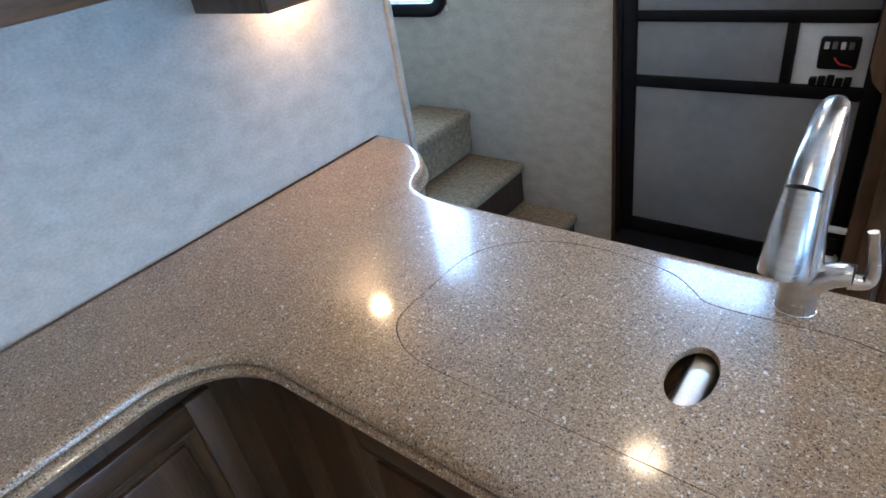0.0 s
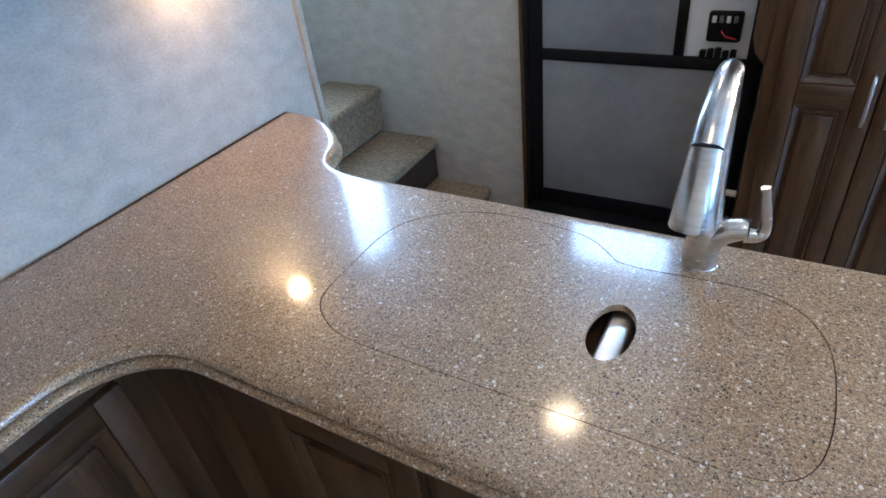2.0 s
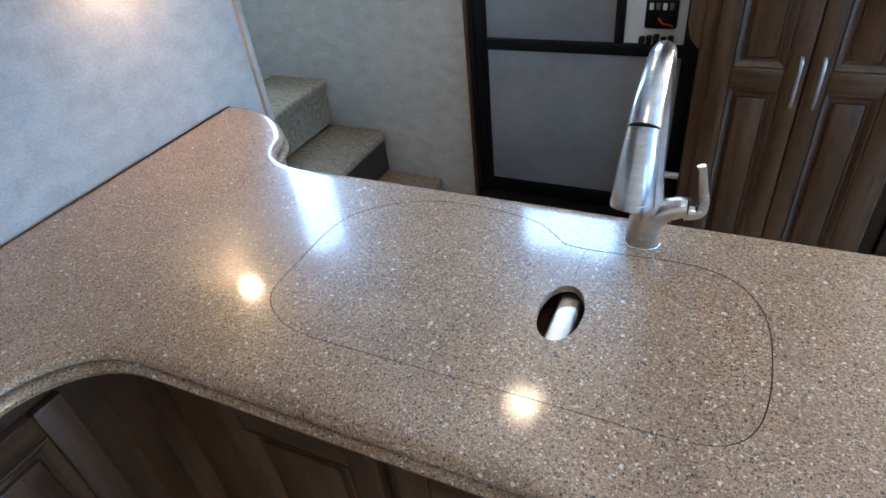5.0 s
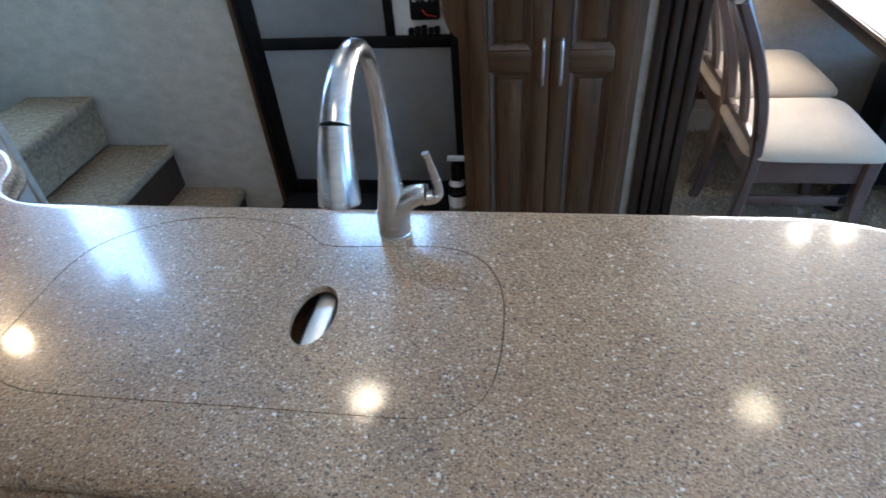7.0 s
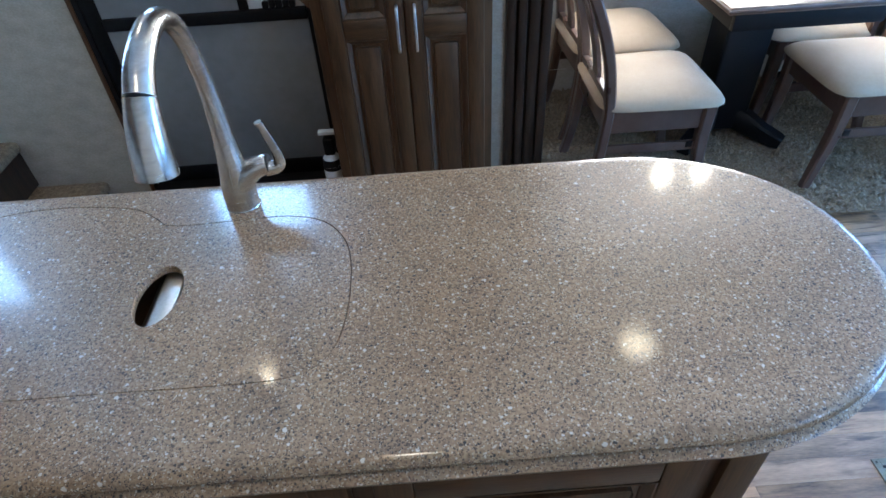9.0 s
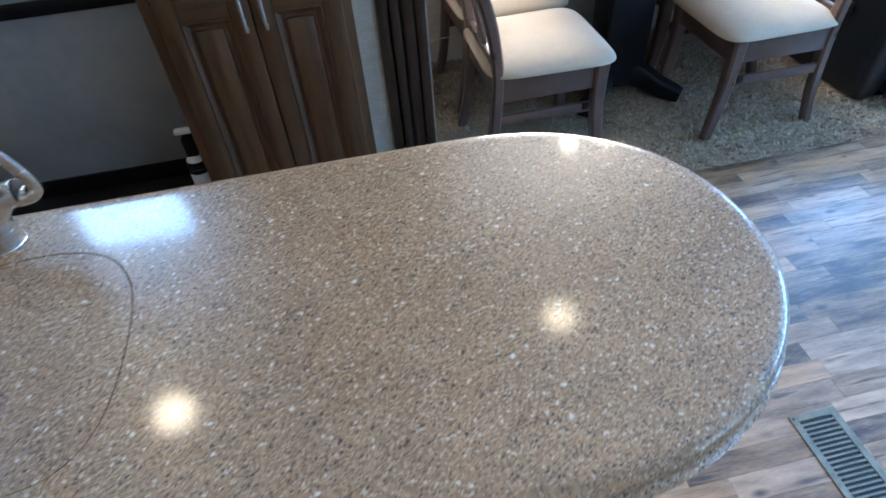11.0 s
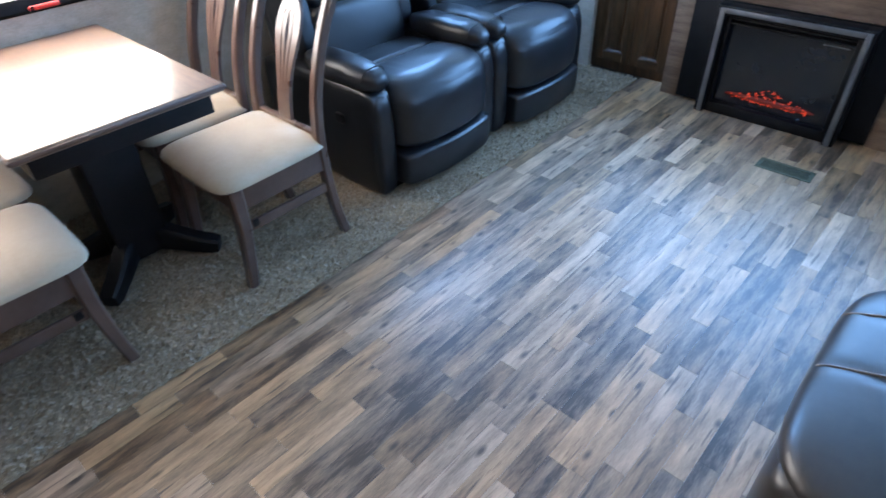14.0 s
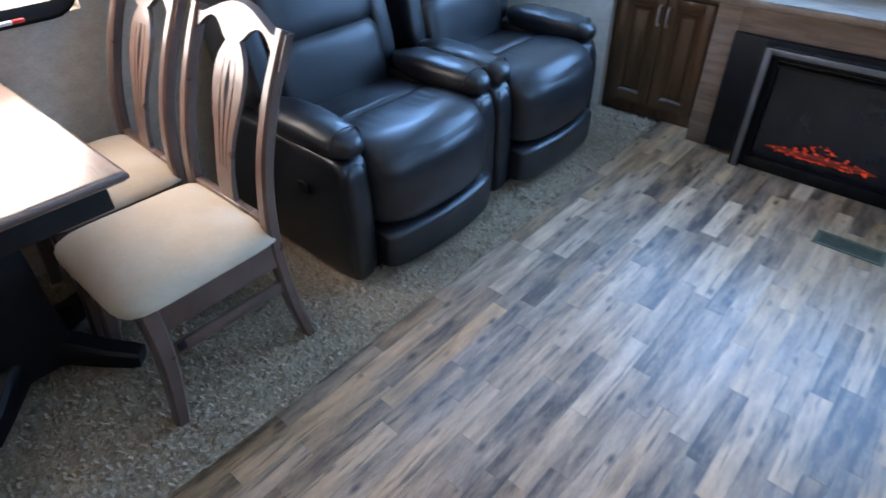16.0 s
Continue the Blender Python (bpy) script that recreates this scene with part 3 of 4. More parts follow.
# the side arm swings out of the body in one curve and ends at the lever's joint
arm = smooth_line([(FX - 0.004, FY, 0.935), (FX + 0.011, FY, 0.958), (FX + 0.027, FY, 0.973), (FX + 0.045, FY, 0.981), (FX + 0.056, FY, 0.983)], 5)
bm = sweep(arm, [(0.0215 - 0.0066 * i / (len(arm) - 1), 0.0235 - 0.0082 * i / (len(arm) - 1)) for i in range(len(arm))], 24, up=(0, 1, 0))
part("valve_hub", bm, STEEL, faucet)
part("hub_joint", sweep([(FX + 0.0555, FY, 0.983), (FX + 0.0575, FY, 0.983)], [0.0144, 0.0144], 24, up=(0, 1, 0)), DARK, faucet, "fine dark joint at the lever")
blade = smooth_line([(FX + 0.052, FY, 0.975), (FX + 0.066, FY, 0.976), (FX + 0.0745, FY - 0.001, 0.983), (FX + 0.0755, FY - 0.004, 1.0), (FX + 0.0725, FY - 0.009, 1.022), (FX + 0.0690, FY - 0.014, 1.042), (FX + 0.0665, FY - 0.018, 1.057), (FX + 0.064, FY - 0.021, 1.066)], 4)
bm = sweep(blade, [(0.0135 - 0.0005 * i, 0.0135 - 0.0004 * i) if i < 9 else (0.0088 - 0.00022 * (i - 9), 0.0072 - 0.00025 * (i - 9)) if i < 24 else (0.0064, 0.0042) for i in range(len(blade))], 16, up=(0, 1, 0))
part("lever", bm, STEEL, faucet)


# ---- cabinets ----
def raised_panel_door(parent, axis, face, a0, a1, z0, z1, out, split=None, wood=None, name="door"):
    """A cathedral-free raised panel door with stiles, rails and one or two panels. axis 'x': runs along x at y = face; out: the way it faces."""
    wood = wood or WOOD

    def bx(p0, p1, q0, q1, d0, d1, bev, bm):
        lo, hi = sorted((face + out * d0, face + out * d1))
        return box(p0, p1, lo, hi, q0, q1, bev, 2, bm) if axis == "x" else box(lo, hi, p0, p1, q0, q1, bev, 2, bm)
    s = 0.05
    frame_ob = part(name, bx(a0 + 0.01, a1 - 0.01, z0 + 0.01, z1 - 0.01, 0.0005, 0.004, 0, bmesh.new()), wood, parent)
    for p0, p1 in ((a0, a0 + s), (a1 - s, a1)):
        part("stile", bx(p0, p1, z0, z1, 0, 0.02, 0.004, bmesh.new()), wood, frame_ob)
    cuts = [z0] + ([split] if split else []) + [z1]
    zs = []
    for i, z in enumerate(cuts):
        lo, hi = (z, z + s) if i == 0 else (z - s, z) if i == len(cuts) - 1 else (z - 0.028, z + 0.028)
        part("rail", bx(a0 + s, a1 - s, lo, hi, 0, 0.0195, 0.004, bmesh.new()), WOOD_X if axis == "x" else WOOD_Y, frame_ob)
        zs.append((lo, hi))
    for (_, lo), (hi, _) in zip(zs, zs[1:]):
        bm = bmesh.new()
        bx(a0 + s - 0.002, a1 - s + 0.002, lo - 0.002, hi + 0.002, 0.0045, 0.008, 0, bm)
        bx(a0 + s + 0.026, a1 - s - 0.026, lo + 0.026, hi - 0.026, 0.006, 0.016, 0.009, bm)
        part("panel", bm, wood, frame_ob)
        # sloping moulding between the frame and the panel
        bm = bmesh.new()
        rows = []
        for grow, depth in ((0.001, 0.0187), (0.004, 0.0192), (0.010, 0.0150), (0.0165, 0.0100), (0.018, 0.0075)):
            ring = []
            for p, q in ((a0 + s + grow, lo + grow), (a1 - s - grow, lo + grow), (a1 - s - grow, hi - grow), (a0 + s + grow, hi - grow)):
                d = face + out * depth
                ring.append(bm.verts.new((p, d, q) if axis == "x" else (d, p, q)))
            rows.append(ring)
        for p, q in zip(rows, rows[1:]):
            for i in range(4):
                bm.faces.new((p[i], p[(i + 1) % 4], q[(i + 1) % 4], q[i]))
        part("moulding", bm, wood, frame_ob, smooth=False)
    return frame_ob


def bar_handle(parent, axis, face, a, z0, z1, out):
    bm = bmesh.new()
    h = lambda d, z: (a, face + out * d, z) if axis == "x" else (face + out * d, a, z)
    pts = smooth_line([h(0.018, z1 - 0.004), h(0.034, z1 - 0.002), h(0.044, z1 - 0.014), h(0.047, (z0 + z1) / 2), h(0.044, z0 + 0.014), h(0.034, z0 + 0.002), h(0.018, z0 + 0.004)], 4)
    sweep(pts, [(0.0055, 0.0045)] * len(pts), 10, up=(1, 0, 0) if axis == "x" else (0, 1, 0), square=0.4, bm=bm)
    return part("handle", bm, HANDLE, parent, "bright nickel bar handle")


pantry = thing("pantry_cabinet", "tall brown cherry pantry with two raised-panel doors", "cabinet")
PF = 0.965
bm = bmesh.new()
box(1.075, 1.592, PF, 1.86, 0.0, 2.4, 0.003, bm=bm)
part("body", bm, WOOD, pantry)
for a0, a1, hx in ((1.110, 1.336, 1.317), (1.340, 1.566, 1.368)):
    d = raised_panel_door(pantry, "x", PF, a0, a1, 0.10, 1.75, -1, split=0.842)
    bar_handle(d, "x", PF, hx, 0.775, 0.905, -1)
bm = slab([((0.90 + 0.015 * 0, 1.075), (0.90, 1.071)), ((0.93, 1.075), (0.93, 1.045)), ((0.97, 1.075), (0.97, 1.033)), ((1.9, 1.075), (1.9, 1.033))], 0.26, lambda a, b, d: (b, PF + 0.14 + d, a))
part("side_bracket", bm, WOOD, pantry, "rounded wooden bracket beside the refrigerator")

fridge = thing("refrigerator", "grey-panelled absorption refrigerator with black frame", "refrigerator", at=(0, 0, -0.022))
FF = 1.25
part("body", box(0.30, 1.06, FF + 0.03, 1.85, 0.20, 1.60), BLACK, fridge)
for n, b in (("frame_bar", (0.296, 0.345, FF - 0.004, FF + 0.05, 0.20, 1.60)), ("frame_bar", (1.012, 1.06, FF - 0.004, FF + 0.05, 0.20, 1.60)), ("frame_bar", (0.345, 1.012, FF - 0.008, FF + 0.05, 0.80, 0.84)),
             ("frame_bar", (0.345, 1.012, FF - 0.002, FF + 0.05, 0.20, 0.265)), ("frame_bar", (0.795, 0.826, FF - 0.006, FF + 0.05, 0.84, 1.02)), ("frame_bar", (0.345, 1.012, FF - 0.006, FF + 0.05, 1.02, 1.055))):
    part(n, box(*b, 0.005), BLACK, fridge)
part("lower_door", box(0.343, 1.014, FF + 0.004, FF + 0.04, 0.262, 0.802, 0.004), GREY_PANEL, fridge)
part("middle_panel", box(0.343, 0.797, FF + 0.004, FF + 0.04, 0.838, 1.022, 0.004), GREY_PANEL, fridge)
part("upper_door", box(0.343, 1.014, FF + 0.002, FF + 0.04, 1.053, 1.58, 0.004), GREY_PANEL, fridge, "grey upper door panel")
part("control_recess", box(0.824, 1.014, FF + 0.006, FF + 0.04, 0.838, 1.022, 0.004), PLASTIC_WHITE, fridge, "white recess without its cover")
bm = box(0.888, 0.985, FF - 0.022, FF + 0.006, 0.895, 0.985, 0.008)
cb = part("circuit_box", bm, BLACK, fridge, "black circuit box with wires")
for k in range(4):
    part("terminal", box(0.90 + 0.02 * k, 0.912 + 0.02 * k, FF - 0.028, FF - 0.021, 0.955, 0.975, 0.002), SILVER if k % 2 else PLASTIC_WHITE, cb)
bm = sweep(smooth_line([(0.93, FF - 0.024, 0.93), (0.945, FF - 0.036, 0.918), (0.965, FF - 0.03, 0.912), (0.975, FF - 0.02, 0.905)], 5), 0.0025, 8)
part("wire", bm, RED, cb, "red wire")
bm = bmesh.new()
for k in range(5):
    box(0.875 + 0.022 * k, 0.893 + 0.022 * k, FF - 0.018 + 0.004 * (k % 2), FF + 0.006, 0.845, 0.866 + 0.004 * (k % 3), 0.003, bm=bm)
part("connector_strip", bm, BLACK, fridge)
solid("fridge_side_trim", box(0.262, 0.276, FF - 0.012, WY + 0.3, 0.0, 2.4, 0.003), WOOD, "brown wooden trim strip beside the refrigerator", "trim", "structure")
solid("fridge_side_strip", box(0.2765, 0.295, FF - 0.008, WY + 0.3, 0.0, 2.4, 0.003), BLACK_WOOD, "black strip beside the refrigerator", "trim", "structure")
solid("fridge_base", box(0.297, 1.074, 1.0, 1.86, 0.0, 0.176, 0.004), BLACK_WOOD, "black platform under the refrigerator", "platform", "structure")
solid("platform_edge", box(0.297, 1.074, 0.975, 1.0, 0.0, 0.196, 0.006), RUSTIC, "light wooden edge of the refrigerator platform", "trim", "structure")

ext = thing("fire_extinguisher", "small black and white fire extinguisher beside the pantry", "extinguisher", at=(0, 0, -0.0195))
ex, ey = 1.036, 1.045
part("bottle", sweep([(ex, ey, 0.1965), (ex, ey, 0.205), (ex, ey, 0.36), (ex, ey, 0.385), (ex, ey, 0.405)], [0.030, 0.034, 0.034, 0.030, 0.014], 24, up=(0, 1, 0)), PLASTIC_WHITE, ext)
part("label_band", cylinder((ex, ey, 0.345), (ex, ey, 0.385), 0.0352, 0.0325, 24), BLACK, ext)
part("label_print", cylinder((ex, ey, 0.245), (ex, ey, 0.30), 0.0346, n=24, caps=False), GREY_PANEL, ext, "unreadable grey print")
part("valve", box(ex - 0.018, ex + 0.018, ey - 0.02, ey + 0.02, 0.402, 0.465, 0.006), BLACK, ext)
part("handle", box(ex - 0.03, ex + 0.034, ey - 0.012, ey + 0.012, 0.478, 0.492, 0.004), PLASTIC_WHITE, ext)

# slide-out fascia: fluted dark boards
fascia = thing("slide_fascia", "dark fluted wooden fascia at the slide-out opening", "trim", kind="structure")
for x0, x1, y0 in ((1.672, 1.708, 1.235), (1.712, 1.742, 1.222), (1.752, 1.79, 1.232), (1.793, 1.826, 1.222)):
    part("board", box(x0, x1, y0, 1.30, 0.0, 2.3, 0.006), TRIM, fascia)
# near-black sheet paints the shade seen between the boards
part("shade_backing", box(1.672, 1.824, 1.262, 1.30, 0.0, 2.3), DARK, fascia)

# base cabinets
base = thing("peninsula_cabinet", "dark brown base cabinet under the peninsula", "cabinet")
part("body", box(0.37, 1.765, -0.378, 0.075, 0.0, 0.862, 0.004), WOOD, base)
part("corner_post", box(1.725, 1.775, -0.391, -0.333, 0.0, 0.862, 0.008), WOOD, base)
for a0, a1 in ((0.50, 0.80), (0.83, 1.25), (1.28, 1.69)):
    raised_panel_door(base, "x", -0.378, a0, a1, 0.12, 0.80, -1, name="door")
part("corner_filler", box(0.256, 0.369, -0.42, 0.06, 0.0, 0.861), WOOD, base)
base2 = thing("corner_cabinet", "dark brown base cabinet under the corner counter", "cabinet")
part("body", box(WX + 0.004, 0.255, -1.74, -0.38, 0.0, 0.862, 0.004), WOOD, base2)
raised_panel_door(base2, "y", 0.255, -1.03, -0.475, 0.12, 0.815, 1, name="door")
raised_panel_door(base2, "y", 0.255, -1.60, -1.07, 0.12, 0.815, 1, name="door")

for name, lab, b in (("overhead_cabinet", "brown wooden overhead cabinet on the kitchen wall", (WX + 0.004, 0.183, -0.063, 0.40, 1.343, 2.1)), ("overhead_cabinet", "deeper brown overhead cabinet above the counter", (WX + 0.004, 0.25, -1.7, -0.078, 1.432, 2.1))):
    ob = thing(name, lab, "cabinet", "overhead cabinets")
    if b[3] > 0:
        part("body", box(b[0], b[1] - 0.018, b[2] + 0.018, b[3], b[4] + 0.06, b[5], 0.004), WOOD_Y, ob)
        part("face_board", box(b[1] - 0.017, b[1], b[2], b[3], b[4], b[5], 0.003), WOOD_Y, ob)
        part("end_panel", box(b[0], b[1] - 0.0175, b[2], b[2] + 0.017, b[4], b[5], 0.003), WOOD, ob)
    else:
        part("body", box(*b, 0.004), WOOD_Y, ob)
    n = 1 if b[3] - b[2] < 0.6 else 3
    w = (b[3] - b[2] - 0.03) / n
    for k in range(n):
        raised_panel_door(ob, "y", b[1], b[2] + 0.015 + k * w, b[2] + 0.01 + (k + 1) * w, b[4] + 0.03, b[5] - 0.03, 1)
puck = thing("puck_light", "round warm under-cabinet puck light", "lamp")
part("housing", cylinder((-0.010, 0.171, 1.390), (-0.010, 0.171, 1.4035), 0.034, n=24), CHROME, puck)
for x, y in ((0.562, 0.930), (2.305, 1.01), (1.25, -0.85)):
    ob = thing("ceiling_light", "round recessed ceiling light giving warm light", "lamp", "ceiling lights")
    part("rim", cylinder((x, y, 2.60), (x, y, CEIL), 0.085, 0.095, 28), PLASTIC_WHITE, ob)
    part("lens", cylinder((x, y, 2.592), (x, y, 2.602), 0.07, n=28), LENS, ob)
ob = thing("dinette_light", "two-bulb ceiling light above the dinette table", "lamp")
part("base_plate", box(2.50, 2.90, 1.71, 1.82, 2.215, 2.25, 0.006), SILVER, ob)
for x in (2.594, 2.80):
    part("shade", cylinder((x, 1.765, 2.145), (x, 1.765, 2.215), 0.05, 0.03, 20, caps=True), LENS, ob)

# ---- stairs ----
stairs = thing("stairs", "three carpeted steps with dark wooden risers", "stairs", kind="structure")
for k, (nx, z) in enumerate(((0.105, 0.20), (-0.145, 0.403), (-0.40, 0.615), (-0.98, 0.81))):
    y0, y1 = 0.511, WY - 0.002
    bm = box(nx - 0.30, nx, y0, y1, z - 0.045, z, 0.018, 4)
    bmesh.ops.subdivide_edges(bm, edges=bm.edges[:], cuts=1)
    part("tread", bm, STAIR_CARPET, stairs, "mottled tan carpeted tread")
    part("riser", box(nx - 0.06, nx - 0.022, y0, y1, z - 0.20, z - 0.046), STAIR_CARPET if k == 2 else TRIM, stairs)
part("landing", box(-2.2, -1.2, 0.511, WY - 0.002, 0.76, 0.81), STAIR_CARPET, stairs)


# ---- carpets ----
def carpet(name, label, x0, x1, y0, y1, top, step=0.0105, per_metre=20000):
    """A sheet of uneven pile with rolled edges."""
    nx, ny = int((x1 - x0) / step), int((y1 - y0) / step)
    xs, ys = np.linspace(x0, x1, nx), np.linspace(y0, y1, ny)
    verts = []
    for i, x in enumerate(xs):
        for j, y in enumerate(ys):
            edge = min(x - x0, x1 - x, y - y0, y1 - y)
            z = top - 0.007 * max(0, 1 - edge / 0.02) ** 2
            z += 0.0062 * noise.noise((x * 85, y * 85, 0)) + 0.0025 * noise.noise((x * 23, y * 23, 5))
            verts.append((x + 0.003 * noise.noise((x * 60, y * 60, 9)), y + 0.004 * noise.noise((x * 50, y * 50, 3)), max(z, 0.0012)))
    faces = [(i * ny + j, (i + 1) * ny + j, (i + 1) * ny + j + 1, i * ny + j + 1) for i in range(nx - 1) for j in range(ny - 1)]
    me = bpy.data.meshes.new(name)
    me.from_pydata(verts, [], faces)
    me.materials.append(CARPET)
    me.polygons.foreach_set("use_smooth", [True] * len(me.polygons))
    ob = tagged(new(name, me), label, "carpet", kind="structure")
    # short tufts standing out of the ground, leaning every way
    count = int((x1 - x0) * (y1 - y0) * per_metre)
    rng = np.random.default_rng(5)
    foot = np.stack([rng.uniform(x0 + 0.004, x1 - 0.004, count), rng.uniform(y0 + 0.003, y1 - 0.004, count), np.full(count, top - 0.004)], 1)
    turn = rng.uniform(0, 2 * np.pi, count)
    lean = rng.uniform(0.7, 1.32, count)
    length = rng.uniform(0.011, 0.022, count)
    wide = rng.uniform(0.0022, 0.0052, count)
    side = np.stack([-np.sin(turn), np.cos(turn), np.zeros(count)], 1) * wide[:, None]
    way = np.stack([np.cos(turn) * np.sin(lean), np.sin(turn) * np.sin(lean), np.cos(lean)], 1) * length[:, None]
    tip = foot + way
    tip[:, 0] = np.clip(tip[:, 0], x0, x1)
    tip[:, 1] = np.clip(tip[:, 1], y0 - 0.004, y1)
    blades = np.stack([foot - side, foot + side, tip + side * 0.7, tip - side * 0.7], 1).reshape(-1, 3)
    pm = bpy.data.meshes.new("pile")
    pm.from_pydata(blades.tolist(), [], np.arange(count * 4).reshape(-1, 4).tolist())
    pm.materials.append(PILE)
    pile = new("pile", pm)
    pile.parent = ob
    tagged(pile, kind="stuff")
    return ob


EDGE = 0.968
carpet("carpet", "mottled grey-beige pile carpet of the dinette slide-out", 1.60, 5.44, EDGE - 0.006, 2.115, 0.011)
carpet("carpet", "strip of grey-beige pile carpet before the couch", 2.5, 5.24, -1.7, -0.655, 0.011, 0.02, 12000)


# ---- dining chairs ----
def dining_chair(label):
    """Faces +x; origin on the floor under the seat's middle."""
    ob = thing("dining_chair", label, "chair", "chairs round the dinette table")
    for s in (1, -1):
        y = 0.19 * s
        pts = smooth_line([(-0.225, y, 0.0), (-0.195, y, 0.14), (-0.178, y, 0.32), (-0.178, y, 0.46), (-0.205, y * 0.99, 0.62), (-0.262, y * 0.99, 0.78), (-0.335, y * 1.0, 0.925)], 4)
        sizes = [(0.0195, 0.0245 - 0.0006 * abs(i - 10)) for i in range(len(pts))]
        part("rear_leg", sweep(pts, sizes, 8, up=(0, 1, 0), square=0.6), CHAIR, ob)
        pts = smooth_line([(0.222, y * 1.04, 0.0), (0.205, y * 1.03, 0.12), (0.192, y * 1.03, 0.26), (0.192, y * 1.03, 0.405)], 4)
        part("front_leg", sweep(pts, [(0.0185 + 0.0007 * i, 0.0185 + 0.0007 * i) for i in range(len(pts))], 8, up=(0, 1, 0), square=0.7), CHAIR, ob)
        part("side_apron", box(-0.17, 0.19, y * 1.03 - 0.011, y * 1.03 + 0.011, 0.318, 0.410, 0.003), CHAIR, ob)
        part("side_stretcher", box(-0.175, 0.19, y * 1.02 - 0.008, y * 1.02 + 0.008, 0.222, 0.260, 0.004), CHAIR, ob)
        part("stretcher_block", box(0.135, 0.160, y * 1.02 + s * 0.0075, y * 1.02 + s * 0.0125, 0.236, 0.262, 0.002), BLACK_WOOD, ob, "small dark square block")
    part("front_apron", box(0.182, 0.204, -0.185, 0.185, 0.318, 0.410, 0.003), CHAIR, ob)
    part("rear_apron", box(-0.188, -0.166, -0.18, 0.18, 0.318, 0.410, 0.003), CHAIR, ob)

    # stuffed pad: rounded outline, domed top that rolls down onto the aprons
    bm = bmesh.new()
    rings = []
    for k in range(1, 15):
        r = 1 - (1 - k / 14) ** 1.7
        ring = []
        for i in range(64):
            a = 2 * math.pi * i / 64
            q = (abs(math.cos(a)) ** 7 + abs(math.sin(a)) ** 7) ** (-1 / 7) * r
            u, w = q * math.cos(a), q * math.sin(a)
            taper = 1.03 - 0.05 * (1 - u) / 2
            ring.append(bm.verts.new((0.022 + 0.234 * u, 0.230 * taper * w, 0.413 + 0.058 * max(0, 1 - r ** 2.8) ** 0.58)))
        rings.append(ring)
    rings.append([bm.verts.new((0.022 + (v.co.x - 0.022) * 0.96, v.co.y * 0.96, 0.4105)) for v in rings[-1]])
    for p, q in zip(rings, rings[1:]):
        for i in range(64):
            bm.faces.new((p[i], p[(i + 1) % 64], q[(i + 1) % 64], q[i]))
    bm.faces.new(rings[0])
    bm.faces.new(rings[-1])
    part("seat", bm, FABRIC, ob, "cream fabric seat pad")
    back = lambda z: -0.178 - 0.157 * max(0, (z - 0.46) / 0.465) ** 1.55

    def on_back(a, b, d):
        return (back(a) + d, b, a)
    # crest rail with raised middle and ears
    n, strip = 28, []
    for i in range(n + 1):
        y = -0.212 + 0.424 * i / n
        q = abs(y) / 0.212
        hi = 0.93 + 0.028 * math.cos(q * math.pi * 0.95) * (1 if q < 0.97 else 0.8) + 0.016 * max(0, 1 - ((q - 0.93) / 0.16) ** 2)
        lo = 0.872 + 0.042 * math.sin(min(1, max(0, (q - 0.16) / 0.66)) * math.pi) - 0.008 * (q > 0.9)
        if q > 0.86:
            lo -= 0.02 * (q - 0.86) / 0.14
        strip.append(((lo, y), (hi, y)))
    part("crest_rail", slab(strip, 0.024, on_back), CHAIR, ob)

    def half_width(z):
        s = (z - 0.455) / 0.43
        return 0.036 + 0.032 * math.exp(-((s - 0.74) / 0.27) ** 2) - 0.025 * math.exp(-((s - 1.0) / 0.085) ** 2)
    bm = bmesh.new()
    zs = [0.455 + 0.43 * i / 30 for i in range(31)]

    def middle_slot(z):
        return 0.0008 + 0.0085 * math.exp(-((z - 0.765) / 0.045) ** 2) + 0.002 * math.exp(-((z - 0.68) / 0.09) ** 2)

    def side_slot(z):
        return 0.0009 + 0.0024 * math.exp(-((z - 0.71) / 0.075) ** 2)
    mid = [z for z in zs if 0.545 < z < 0.835]
    for s in (-1, 1):
        slab([((z, s * middle_slot(z)), (z, s * (0.42 * half_width(z) - side_slot(z)))) for z in mid], 0.014, on_back, bm)
        slab([((z, s * (0.42 * half_width(z) + side_slot(z))), (z, s * half_width(z))) for z in mid], 0.014, on_back, bm)
    for lo, hi in ((0.0, 0.565), (0.815, 1.0)):
        slab([((z, -half_width(z)), (z, half_width(z))) for z in zs if lo < z < hi], 0.0145, on_back, bm)
    part("back_splat", bm, CHAIR, ob, "pierced urn-shaped splat")
    part("shoe_rail", box(-0.19, -0.166, -0.17, 0.17, 0.425, 0.462, 0.004), CHAIR, ob)
    return ob


Z_CARPET = 0.008
chair = dining_chair("reddish-brown wooden dining chair with a cream fabric seat")
chair.matrix_basis = pose(2.215, 1.335, Z_CARPET)
copy_thing(chair, pose(2.225, 1.825, Z_CARPET, 0, 0, 2))
copy_thing(chair, pose(3.113, 1.333, Z_CARPET, 0, 0, 180))
copy_thing(chair, pose(3.115, 1.83, Z_CARPET, 0, 0, 178))

tag_ob = thing("paper_tag", "white paper sale tag hanging from a chair", "tag")
part("sheet", box(1.897, 1.899, 1.725, 1.785, 0.15, 0.27), TAG, tag_ob)
part("string", sweep([(1.898, 1.755, 0.269), (1.925, 1.72, 0.315), (2.00, 1.655, 0.345)], 0.001, 6), TAG, tag_ob)
part("print_bar", box(1.8965, 1.8969, 1.735, 1.77, 0.19, 0.215), BLACK, tag_ob)

